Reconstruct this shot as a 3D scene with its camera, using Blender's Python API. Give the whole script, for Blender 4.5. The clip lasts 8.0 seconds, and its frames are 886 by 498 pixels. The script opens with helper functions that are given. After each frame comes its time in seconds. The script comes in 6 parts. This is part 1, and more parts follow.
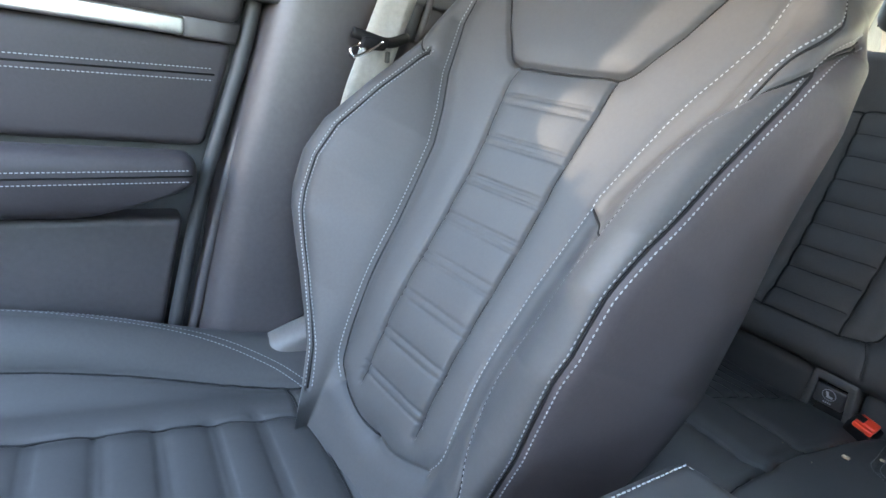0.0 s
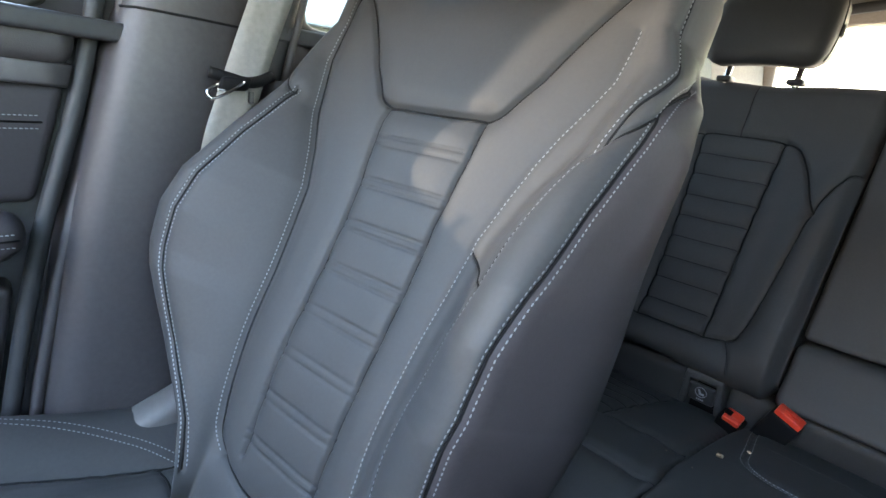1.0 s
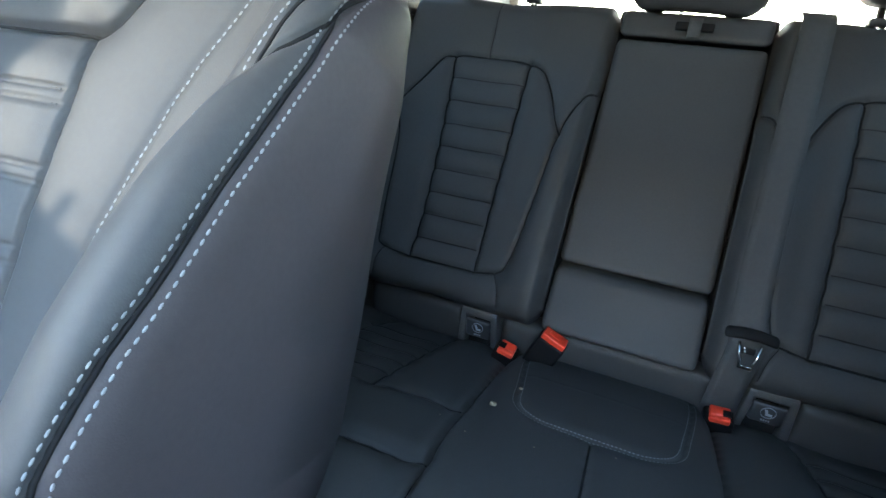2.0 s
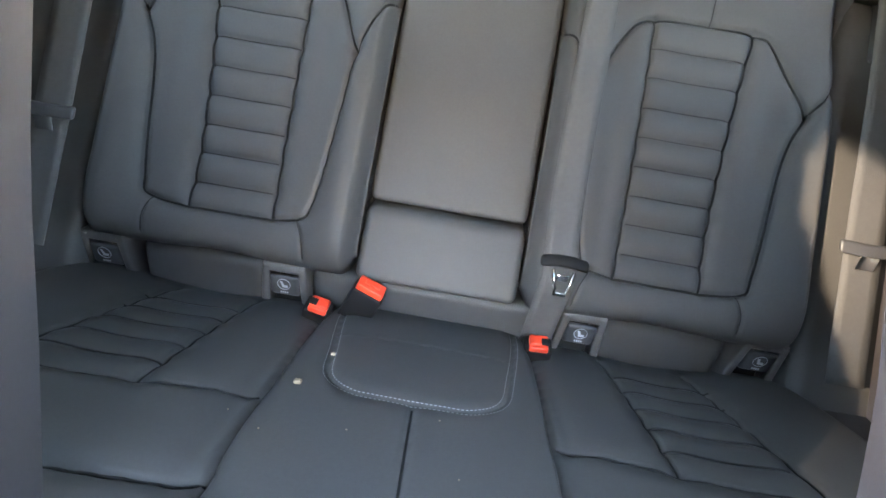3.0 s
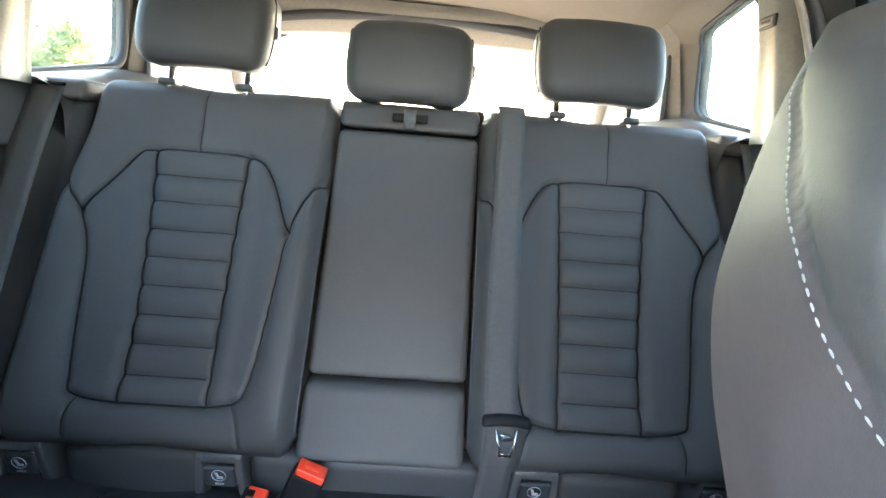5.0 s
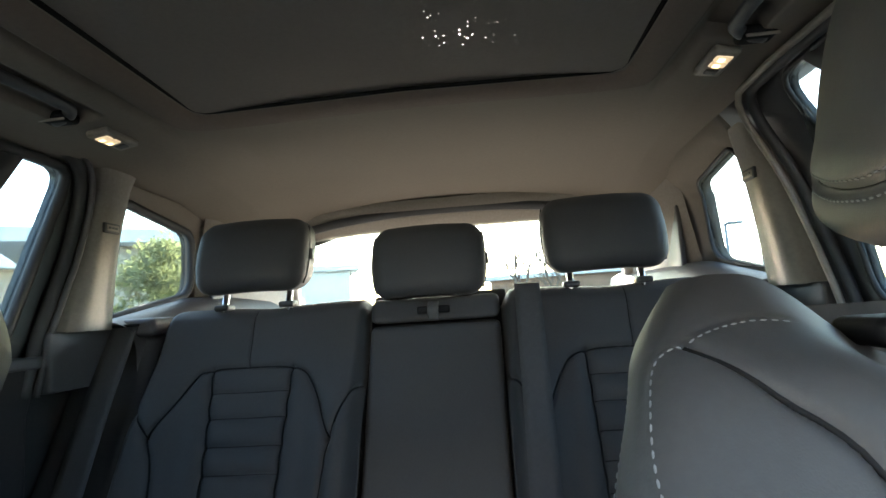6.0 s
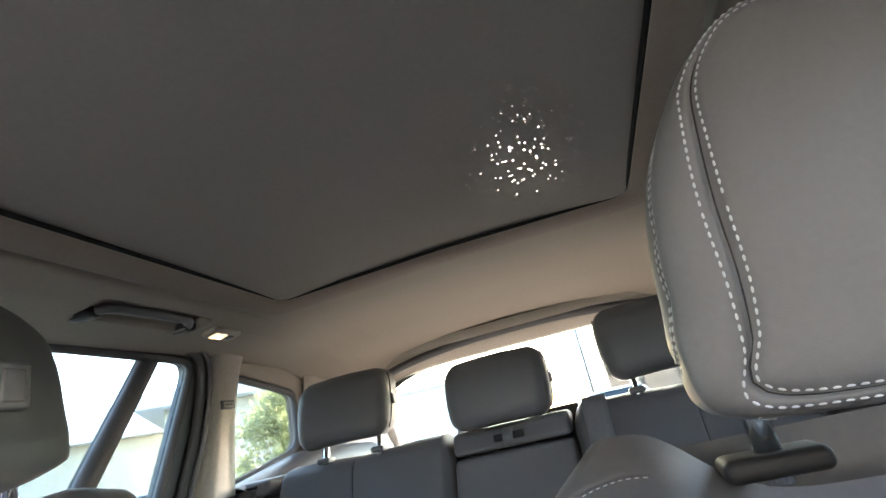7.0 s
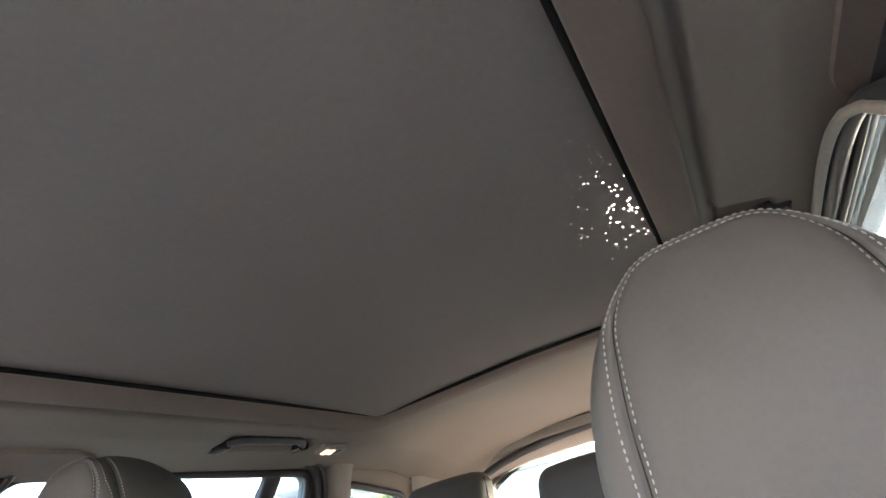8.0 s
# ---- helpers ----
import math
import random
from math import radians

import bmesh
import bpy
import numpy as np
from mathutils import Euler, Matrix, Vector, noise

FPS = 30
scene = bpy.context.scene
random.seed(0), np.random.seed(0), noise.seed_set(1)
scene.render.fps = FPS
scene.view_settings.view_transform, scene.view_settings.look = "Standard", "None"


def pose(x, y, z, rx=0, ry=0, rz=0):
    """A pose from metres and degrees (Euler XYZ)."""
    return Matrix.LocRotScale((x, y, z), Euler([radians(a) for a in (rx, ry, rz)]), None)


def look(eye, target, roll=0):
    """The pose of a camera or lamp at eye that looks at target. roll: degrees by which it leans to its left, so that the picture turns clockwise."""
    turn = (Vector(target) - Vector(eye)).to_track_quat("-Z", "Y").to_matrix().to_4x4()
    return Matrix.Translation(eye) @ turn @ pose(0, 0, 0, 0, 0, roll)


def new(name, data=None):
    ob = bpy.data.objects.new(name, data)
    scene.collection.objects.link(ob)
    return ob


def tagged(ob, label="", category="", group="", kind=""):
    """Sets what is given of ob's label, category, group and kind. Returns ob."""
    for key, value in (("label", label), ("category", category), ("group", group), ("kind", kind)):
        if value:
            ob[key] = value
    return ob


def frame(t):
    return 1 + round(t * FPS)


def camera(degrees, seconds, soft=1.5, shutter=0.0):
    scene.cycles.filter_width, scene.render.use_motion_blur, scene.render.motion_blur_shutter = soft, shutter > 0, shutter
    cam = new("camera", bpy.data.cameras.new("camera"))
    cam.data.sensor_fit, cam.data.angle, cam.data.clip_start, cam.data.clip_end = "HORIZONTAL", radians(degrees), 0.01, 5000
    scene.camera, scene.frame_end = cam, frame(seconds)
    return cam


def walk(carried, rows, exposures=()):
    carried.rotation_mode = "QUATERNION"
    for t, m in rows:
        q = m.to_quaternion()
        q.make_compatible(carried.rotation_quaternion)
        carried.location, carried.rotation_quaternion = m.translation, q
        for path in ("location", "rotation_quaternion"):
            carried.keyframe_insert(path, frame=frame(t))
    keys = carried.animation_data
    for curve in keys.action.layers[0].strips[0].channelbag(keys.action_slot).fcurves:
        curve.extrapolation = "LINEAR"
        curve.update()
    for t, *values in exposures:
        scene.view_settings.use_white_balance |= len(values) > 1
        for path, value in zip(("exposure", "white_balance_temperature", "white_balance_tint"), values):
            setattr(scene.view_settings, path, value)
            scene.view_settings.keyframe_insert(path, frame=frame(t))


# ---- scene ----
cam = camera(80.5, 8.0)
PATH = [
    (0, (0.036, 0.982, 0.772), (-1.531, 2.044, 0.128), 9.0),
    (0.5, (0.029, 0.986, 0.782), (-1.468, 2.2, 0.25), 8.7),
    (1, (0.022, 1.007, 0.794), (-1.334, 2.382, 0.274), 7.8),
    (1.5, (0.018, 1.058, 0.797), (-1.061, 2.642, 0.223), 6.8),
    (2, (0.004, 1.161, 0.793), (-0.687, 2.919, 0.134), 6.8),
    (3.3, (0.013, 1.278, 0.761), (0.085, 3.102, -0.056), 10.3),
    (3.5, (0.013, 1.274, 0.755), (0.116, 3.106, -0.041), 10.6),
    (4, (0.013, 1.271, 0.758), (0.154, 3.141, 0.061), 10.4),
    (4.2, (0.017, 1.275, 0.774), (0.153, 3.164, 0.131), 9.6),
    (5.3, (0.053, 1.268, 0.845), (0.065, 3.263, 0.692), 2.5),
    (5.5, (0.064, 1.263, 0.842), (0.024, 3.262, 0.84), 0.9),
    (6, (0.111, 1.229, 0.901), (-0.069, 3.209, 1.121), -3.8),
    (6.5, (0.154, 1.186, 0.917), (-0.175, 3.111, 1.351), -8.7),
    (6.7, (0.175, 1.165, 0.921), (-0.206, 3.06, 1.437), -10.6),
    (7, (0.216, 1.128, 0.931), (-0.239, 2.966, 1.576), -12.9),
    (7.2, (0.262, 1.107, 0.949), (-0.275, 2.897, 1.661), -13.8),
    (7.5, (0.306, 1.079, 0.962), (-0.306, 2.794, 1.787), -14.9),
    (8, (0.347, 1.048, 0.97), (-0.387, 2.645, 1.923), -14.8),
]
EXPOSURES = [(0, 6.6, 7650, 15), (1.0, 6.05, 7500, 14), (1.5, 6.15, 7000, 9), (2.0, 6.3, 6650, 6), (3.3, 8.45, 8600, 18), (4.2, 8.45, 8600, 18), (5.3, 6.95, 6850, 9), (6.0, 5.6, 6850, 9), (6.5, 5.85, 6800, 8), (7.0, 6.65, 7000, 16), (8.0, 6.8, 7100, 21)]
walk(cam, [(t, look(eye, target, roll)) for t, eye, target, roll in PATH], EXPOSURES)

# ---- world and sun: low sun straight behind the car ----
SUN_DIR = Vector((-0.035, 0.9, 0.44)).normalized()
world = bpy.data.worlds.new("sky")
scene.world = world
world.use_nodes = True
wn = world.node_tree
sky = wn.nodes.new("ShaderNodeTexSky")
sky.sky_type = "NISHITA"
sky.sun_disc = False
sky.sun_elevation = math.asin(SUN_DIR.z)
sky.sun_rotation = math.atan2(SUN_DIR.x, SUN_DIR.y)
sky.air_density, sky.dust_density = 1.0, 1.4
wn.links.new(sky.outputs[0], wn.nodes["Background"].inputs[0])
wn.nodes["Background"].inputs[1].default_value = 0.15

sun_data = bpy.data.lights.new("sun", "SUN")
sun_data.energy = 3.2
sun_data.angle = radians(0.5)
sun_data.color = (1.0, 0.95, 0.87)
sun = new("sun", sun_data)
sun.matrix_world = look(SUN_DIR * 30, (0, 0, 0))

# added lamp in place of reflected sun: a low beam through the passenger's window
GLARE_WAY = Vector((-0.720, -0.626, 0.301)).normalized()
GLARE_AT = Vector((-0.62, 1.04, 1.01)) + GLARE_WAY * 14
glare_data = bpy.data.lights.new("reflected_sun_stand_in", "AREA")
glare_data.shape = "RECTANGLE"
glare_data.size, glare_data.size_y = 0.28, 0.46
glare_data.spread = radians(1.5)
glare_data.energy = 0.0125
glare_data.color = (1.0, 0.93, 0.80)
glare = new("reflected_sun_stand_in", glare_data)
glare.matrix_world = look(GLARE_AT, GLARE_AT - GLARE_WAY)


# ---- mesh helpers ----
class Surface(np.ndarray):
    """Vertices that bring the normals of the whole cover they were cut from."""

    normals = None


def obj(name, V, F, mat, parent=None, label="", smooth=True):
    """One mesh object from vertices and faces in world metres, under a thing or a part."""
    me = bpy.data.meshes.new(name)
    me.from_pydata([tuple(map(float, v)) for v in V], [], [tuple(map(int, f)) for f in F])
    me.materials.append(mat)
    if smooth:
        me.shade_smooth()
    me.update()
    if isinstance(V, Surface) and V.normals is not None:
        me.normals_split_custom_set_from_vertices([tuple(map(float, n)) for n in V.normals])
    ob = new(name, me)
    if parent is not None:
        ob.parent = parent
        if parent.type == "EMPTY":
            ob.matrix_parent_inverse = parent.matrix_basis.inverted()
    if label:
        tagged(ob, label)
    return ob


def thing(name, at, label, category, group="", kind=""):
    e = new(name)
    e.empty_display_size = 0.05
    e.matrix_basis = Matrix.Translation(at)
    return tagged(e, label, category, group, kind)


def join(*pieces):
    V, F = [], []
    for v, f in pieces:
        n = len(V)
        V.extend([tuple(a) for a in v])
        F.extend([tuple(i + n for i in g) for g in f])
    return V, F


def rbox(size, r, n=6, centre=(0, 0, 0), deform=None, turn=None):
    """A box with rounded edges of radius r, n divisions a side."""
    h = np.array(size, float) / 2
    r = min(r, h.min() * 0.999)
    lines = []
    for k in range(3):
        m = max(2, n)
        arc = r * (1 - np.cos(np.linspace(0, math.pi / 2, m)))
        low = -h[k] + arc
        mid = np.linspace(low[-1], -low[-1], 4)[1:-1] if h[k] > r * 1.02 else []
        lines.append(np.unique(np.round(np.r_[low, mid, -low[::-1]], 7)))
    V, F, idx = [], [], {}

    def vid(p):
        key = tuple(np.round(p, 6))
        if key not in idx:
            idx[key] = len(V)
            V.append(np.array(p, float))
        return idx[key]

    for ax in range(3):
        a, b = (ax + 1) % 3, (ax + 2) % 3
        for sgn in (-1, 1):
            for i in range(len(lines[a]) - 1):
                for j in range(len(lines[b]) - 1):
                    q = []
                    for u, w in ((i, j), (i + 1, j), (i + 1, j + 1), (i, j + 1)):
                        p = np.zeros(3)
                        p[ax], p[a], p[b] = sgn * h[ax], lines[a][u], lines[b][w]
                        q.append(vid(p))
                    F.append(q if sgn > 0 else q[::-1])
    V = np.array(V)
    core = np.clip(V, -(h - r), h - r)
    d = V - core
    ln = np.linalg.norm(d, axis=1, keepdims=True)
    V = core + d / np.maximum(ln, 1e-9) * np.where(ln > 1e-9, r, 0)
    if deform:
        V = np.array([deform(*p) for p in V])
    if turn is not None:
        V = np.array([turn @ Vector(p) for p in V])
    return V + np.array(centre), F


def smooth_path(pts, step=0.01, closed=False):
    """A Catmull-Rom line through the points, sampled evenly."""
    P = np.array(pts, float)
    if closed:
        P = np.vstack([P[-1], P, P[0], P[1]])
    else:
        P = np.vstack([2 * P[0] - P[1], P, 2 * P[-1] - P[-2]])
    out = []
    for i in range(1, len(P) - 2):
        for t in np.linspace(0, 1, 24, endpoint=False):
            a, b, c, d = P[i - 1 : i + 3]
            out.append(0.5 * (2 * b + (c - a) * t + (2 * a - 5 * b + 4 * c - d) * t**2 + (3 * b - a - 3 * c + d) * t**3))
    out.append(P[-2])
    out = np.array(out)
    d = np.r_[0, np.cumsum(np.linalg.norm(np.diff(out, axis=0), axis=1))]
    m = max(2, int(d[-1] / step) + 1)
    s = np.linspace(0, d[-1], m)
    return np.stack([np.interp(s, d, out[:, k]) for k in range(out.shape[1])], 1)


def sweep(path, section, side=(1, 0, 0), caps=True, closed=False):
    """Sweeps a closed 2D section (across, up) along a path; side steers 'across'."""
    P = np.array(path, float)
    T = np.gradient(P, axis=0)
    if closed:
        T = np.roll(P, -1, 0) - np.roll(P, 1, 0)
    T /= np.linalg.norm(T, axis=1, keepdims=True) + 1e-12
    side = np.broadcast_to(np.array(side, float), P.shape)
    up = np.cross(side, T)
    up /= np.linalg.norm(up, axis=1, keepdims=True) + 1e-12
    ac = np.cross(T, up)
    n, m = len(P), len(section)
    V = [P[i] + ac[i] * a + up[i] * b for i in range(n) for a, b in section]
    F = []
    for i in range(n if closed else n - 1):
        k = (i + 1) % n
        for j in range(m):
            F.append((i * m + j, i * m + (j + 1) % m, k * m + (j + 1) % m, k * m + j))
    if caps and not closed:
        F += [tuple(range(m))[::-1], tuple((n - 1) * m + j for j in range(m))]
    return V, F


def ring(r, n=10, ry=None):
    return [(r * math.cos(a), (ry or r) * math.sin(a)) for a in np.linspace(0, 2 * math.pi, n, endpoint=False)]


def flat(w, t, r=0.0004):
    return [(-w / 2, -t / 2), (-w / 4, -t / 2), (0, -t / 2), (w / 4, -t / 2), (w / 2, -t / 2), (w / 2, t / 2), (w / 4, t / 2), (0, t / 2), (-w / 4, t / 2), (-w / 2, t / 2)]


class Sheet:
    """A dense padded surface P[v, u] over parameters us, vs, with sewn seams pressed into it."""

    def __init__(self, us, vs, fn):
        self.us, self.vs = us, vs
        U, Vv = np.meshgrid(us, vs)
        self.U, self.V = U, Vv
        self.P = fn(U, Vv)
        self.flip = 1.0
        self.seam_paths = []
        self.D = np.zeros(U.shape)

    def normals(self):
        du, dv = np.gradient(self.P, axis=1), np.gradient(self.P, axis=0)
        n = np.cross(du, dv) * self.flip
        return n / (np.linalg.norm(n, axis=2, keepdims=True) + 1e-12)

    def at(self, uv, A=None):
        A = self.P if A is None else A
        uv = np.array(uv, float)
        iu = np.clip(np.interp(uv[:, 0], self.us, np.arange(len(self.us))), 0, len(self.us) - 1.001)
        iv = np.clip(np.interp(uv[:, 1], self.vs, np.arange(len(self.vs))), 0, len(self.vs) - 1.001)
        a, b = iu.astype(int), iv.astype(int)
        fu, fv = (iu - a)[:, None], (iv - b)[:, None]
        return (A[b, a] * (1 - fu) + A[b, a + 1] * fu) * (1 - fv) + (A[b + 1, a] * (1 - fu) + A[b + 1, a + 1] * fu) * fv

    def seam(self, uv, depth=0.004, width=0.003, puff=0.0, wide=0.02, curved=True):
        line = smooth_path(uv, 0.004) if curved else np.array(uv, float)
        if not curved:
            k = np.linspace(0, len(line) - 1, 40 * len(line))
            line = np.stack([np.interp(k, np.arange(len(line)), line[:, j]) for j in (0, 1)], 1)
        L = self.at(line)
        near = np.full(self.U.shape, 9.0)
        lo, hi = L.min(0) - 0.06, L.max(0) + 0.06
        mask = np.all((self.P > lo) & (self.P < hi), axis=2)
        pts = self.P[mask]
        if len(pts):
            best = np.full(len(pts), 9.0)
            for k in range(0, len(L), 64):
                best = np.minimum(best, np.linalg.norm(pts[:, None] - L[None, k : k + 64], axis=2).min(1))
            near[mask] = best
        self.seam_paths.append(line)
        self.D -= depth * np.exp(-((near / width) ** 2)) + puff * np.exp(-((near / wide) ** 2))
        return line

    def press(self):
        self.base = self.P
        self.P = self.P + self.normals() * self.D[..., None]
        self.D[:] = 0

    def shade_tube(self, lines, r=0.0012, sink=-0.0003):
        """Thin near-black tubes in the bottom of each seam, in place of the groove's shade."""
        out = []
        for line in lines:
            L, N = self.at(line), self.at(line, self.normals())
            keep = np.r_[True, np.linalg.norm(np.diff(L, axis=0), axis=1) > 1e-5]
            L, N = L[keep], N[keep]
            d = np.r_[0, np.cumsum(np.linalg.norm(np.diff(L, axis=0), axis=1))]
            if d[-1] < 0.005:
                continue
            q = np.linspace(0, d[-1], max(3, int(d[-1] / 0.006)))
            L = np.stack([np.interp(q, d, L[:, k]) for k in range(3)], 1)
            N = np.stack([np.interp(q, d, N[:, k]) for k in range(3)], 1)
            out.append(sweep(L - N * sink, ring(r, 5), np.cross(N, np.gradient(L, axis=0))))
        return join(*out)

    def stitches(self, uv, pitch=0.0046, long=0.0029, r=0.00054, lift=0.0004, shift=0.0, curved=True):
        """Thread stitches along a line on the surface, shift metres to its side."""
        line = smooth_path(uv, 0.003) if curved else np.array(uv, float)
        if shift:
            gu, gv = np.gradient(self.base, self.us, axis=1), np.gradient(self.base, self.vs, axis=0)
            Pu, Pv = self.at(line, gu), self.at(line, gv)
            N = self.at(line, np.cross(gu, gv) * self.flip)
            N = N / (np.linalg.norm(N, axis=1, keepdims=True) + 1e-12)
            side = np.cross(N, np.gradient(self.at(line, self.base), axis=0))
            side = side / (np.linalg.norm(side, axis=1, keepdims=True) + 1e-12) * shift
            uu, vv, uw = (Pu * Pu).sum(1), (Pv * Pv).sum(1), (Pu * Pv).sum(1)
            a, c = (side * Pu).sum(1), (side * Pv).sum(1)
            det = uu * vv - uw * uw + 1e-12
            line = line + np.stack([(a * vv - c * uw) / det, (c * uu - a * uw) / det], 1)
        L, N = self.at(line), self.at(line, self.normals())
        d = np.r_[0, np.cumsum(np.linalg.norm(np.diff(L, axis=0), axis=1))]
        T = np.gradient(L, axis=0)
        V, F = [], []
        for s in np.arange(pitch, d[-1], pitch):
            p, n, t = (np.array([np.interp(s, d, A[:, k]) for k in range(3)]) for A in (L, N, T))
            t /= np.linalg.norm(t) + 1e-12
            n /= np.linalg.norm(n) + 1e-12
            b = np.cross(n, t)
            c = p + n * lift
            k = len(V)
            for e, w in ((-0.5, 0.35), (-0.25, 1), (0.25, 1), (0.5, 0.35)):
                q = c + t * e * long
                for a, h in ((-1, -0.2), (0, 1.0), (1, -0.2)):
                    V.append(q + b * a * r * w * 1.15 + n * h * r * w)
            for e in range(3):
                for a in range(2):
                    i = k + e * 3 + a
                    F.append((i, i + 1, i + 4, i + 3))
            F += [(k, k + 1, k + 2), (k + 9, k + 11, k + 10)]
        return V, F

    def piece(self, mask):
        """The faces of a region, as vertices and faces."""
        nv, nu = self.U.shape
        I = np.arange(nv * nu).reshape(nv, nu)
        q = np.stack([I[:-1, :-1], I[:-1, 1:], I[1:, 1:], I[1:, :-1]], -1)[mask]
        if self.flip < 0:
            q = q[:, ::-1]
        used, inv = np.unique(q, return_inverse=True)
        V = self.P.reshape(-1, 3)[used].view(Surface)
        V.normals = self.normals().reshape(-1, 3)[used]
        return V, inv.reshape(q.shape)

    def cells(self, A):
        return (A[:-1, :-1] + A[1:, 1:]) / 2


# ---- materials ----
def material(name, colour, rough=0.5, metal=0.0, grain=None, bump=None, spread=0.0, spec=0.5, mottle=4.0):
    """A procedural surface: colour varied at two scales, roughness, fine relief. grain: scale of the fine relief; bump: its height."""
    m = bpy.data.materials.new(name)
    m.use_nodes = True
    nt = m.node_tree
    b = nt.nodes["Principled BSDF"]
    b.inputs["Base Color"].default_value = (*colour, 1)
    b.inputs["Roughness"].default_value = rough
    b.inputs["Metallic"].default_value = metal
    b.inputs["Specular IOR Level"].default_value = spec
    tc = nt.nodes.new("ShaderNodeTexCoord")
    if spread:
        big = nt.nodes.new("ShaderNodeTexNoise")
        big.inputs["Scale"].default_value = mottle
        big.inputs["Detail"].default_value = 6
        fine = nt.nodes.new("ShaderNodeTexNoise")
        fine.inputs["Scale"].default_value = mottle * 40
        add = nt.nodes.new("ShaderNodeMath")
        add.operation = "ADD"
        ramp = nt.nodes.new("ShaderNodeMapRange")
        ramp.inputs["From Min"].default_value = 0.7
        ramp.inputs["From Max"].default_value = 1.3
        mix = nt.nodes.new("ShaderNodeMix")
        mix.data_type = "RGBA"
        mix.inputs["A"].default_value = (*[c * (1 - spread) for c in colour], 1)
        mix.inputs["B"].default_value = (*[min(1, c * (1 + spread)) for c in colour], 1)
        nt.links.new(tc.outputs["Object"], big.inputs["Vector"])
        nt.links.new(tc.outputs["Object"], fine.inputs["Vector"])
        nt.links.new(big.outputs["Fac"], add.inputs[0])
        nt.links.new(fine.outputs["Fac"], add.inputs[1])
        nt.links.new(add.outputs[0], ramp.inputs["Value"])
        nt.links.new(ramp.outputs["Result"], mix.inputs["Factor"])
        nt.links.new(mix.outputs["Result"], b.inputs["Base Color"])
        rr = nt.nodes.new("ShaderNodeMapRange")
        rr.inputs["To Min"].default_value = max(0.02, rough - 0.06)
        rr.inputs["To Max"].default_value = min(1, rough + 0.06)
        nt.links.new(big.outputs["Fac"], rr.inputs["Value"])
        nt.links.new(rr.outputs["Result"], b.inputs["Roughness"])
    if grain:
        kind, scale = grain
        if kind == "leather":
            tex = nt.nodes.new("ShaderNodeTexVoronoi")
            tex.feature = "DISTANCE_TO_EDGE"
            tex.inputs["Scale"].default_value = scale
            out = tex.outputs["Distance"]
        elif kind == "weave":
            tex = nt.nodes.new("ShaderNodeTexNoise")
            tex.inputs["Scale"].default_value = scale
            tex.inputs["Detail"].default_value = 3
            out = tex.outputs["Fac"]
        else:
            tex = nt.nodes.new("ShaderNodeTexNoise")
            tex.inputs["Scale"].default_value = scale
            out = tex.outputs["Fac"]
        nt.links.new(tc.outputs["Object"], tex.inputs["Vector"])
        bp = nt.nodes.new("ShaderNodeBump")
        bp.inputs["Strength"].default_value = bump[0]
        bp.inputs["Distance"].default_value = bump[1]
        nt.links.new(out, bp.inputs["Height"])
        nt.links.new(bp.outputs["Normal"], b.inputs["Normal"])
    return m


LEATHER = material("black_leather", (0.0365, 0.0360, 0.0362), 0.60, grain=("leather", 700), bump=(0.10, 0.0005), spread=0.07, spec=0.3, mottle=7)
LEATHER_SIDE = material("dark_side_leather", (0.041, 0.035, 0.0365), 0.6, grain=("leather", 700), bump=(0.10, 0.0005), spread=0.07, spec=0.25, mottle=7)
DOOR_LEATHER = material("dark_door_leather", (0.028, 0.0245, 0.0265), 0.6, grain=("leather", 700), bump=(0.10, 0.0005), spread=0.08, spec=0.25, mottle=7)
# near-black standing in for the shade in seams, joints, slots and recesses
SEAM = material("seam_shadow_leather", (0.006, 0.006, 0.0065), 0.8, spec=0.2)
THREAD = material("pale_thread", (0.17, 0.175, 0.18), 0.75, grain=("noise", 3000), bump=(0.3, 0.0003), spread=0.1)
THREAD_DARK = material("dark_thread", (0.02, 0.02, 0.022), 0.8)
PLASTIC = material("black_plastic", (0.028, 0.028, 0.03), 0.48, grain=("noise", 1400), bump=(0.2, 0.0005), spread=0.12)
PLASTIC_SOFT = material("dark_soft_trim", (0.035, 0.031, 0.0325), 0.52, grain=("noise", 1100), bump=(0.3, 0.0006), spread=0.14)
PILLAR = material("grey_pillar_trim", (0.17, 0.15, 0.125), 0.65, grain=("weave", 1500), bump=(0.3, 0.0006), spread=0.12)
HEADLINER = material("anthracite_headliner", (0.148, 0.129, 0.108), 0.9, grain=("weave", 1600), bump=(0.2, 0.0005), spread=0.05, spec=0.2)
# headliner cloth darkened and browned; the rolled surround's shade is in its colour
SURROUND = material("darkened_headliner_fabric", (0.125, 0.100, 0.083), 0.9, grain=("weave", 1700), bump=(0.3, 0.0006), spread=0.06, spec=0.2)
BLIND = material("sunroof_blind_fabric", (0.140, 0.125, 0.112), 0.9, grain=("weave", 2200), bump=(0.25, 0.0005), spread=0.05, spec=0.15)
ANCHOR_GREY = material("dark_grey_anchor_plastic", (0.05, 0.048, 0.047), 0.45, grain=("noise", 1400), bump=(0.2, 0.0005), spread=0.1)
HINGE_GREY = material("grey_hinge_plastic", (0.085, 0.079, 0.076), 0.55, grain=("noise", 1400), bump=(0.2, 0.0005), spread=0.08)
RUBBER = material("black_rubber", (0.018, 0.018, 0.019), 0.65, grain=("noise", 700), bump=(0.2, 0.0005), spread=0.1)
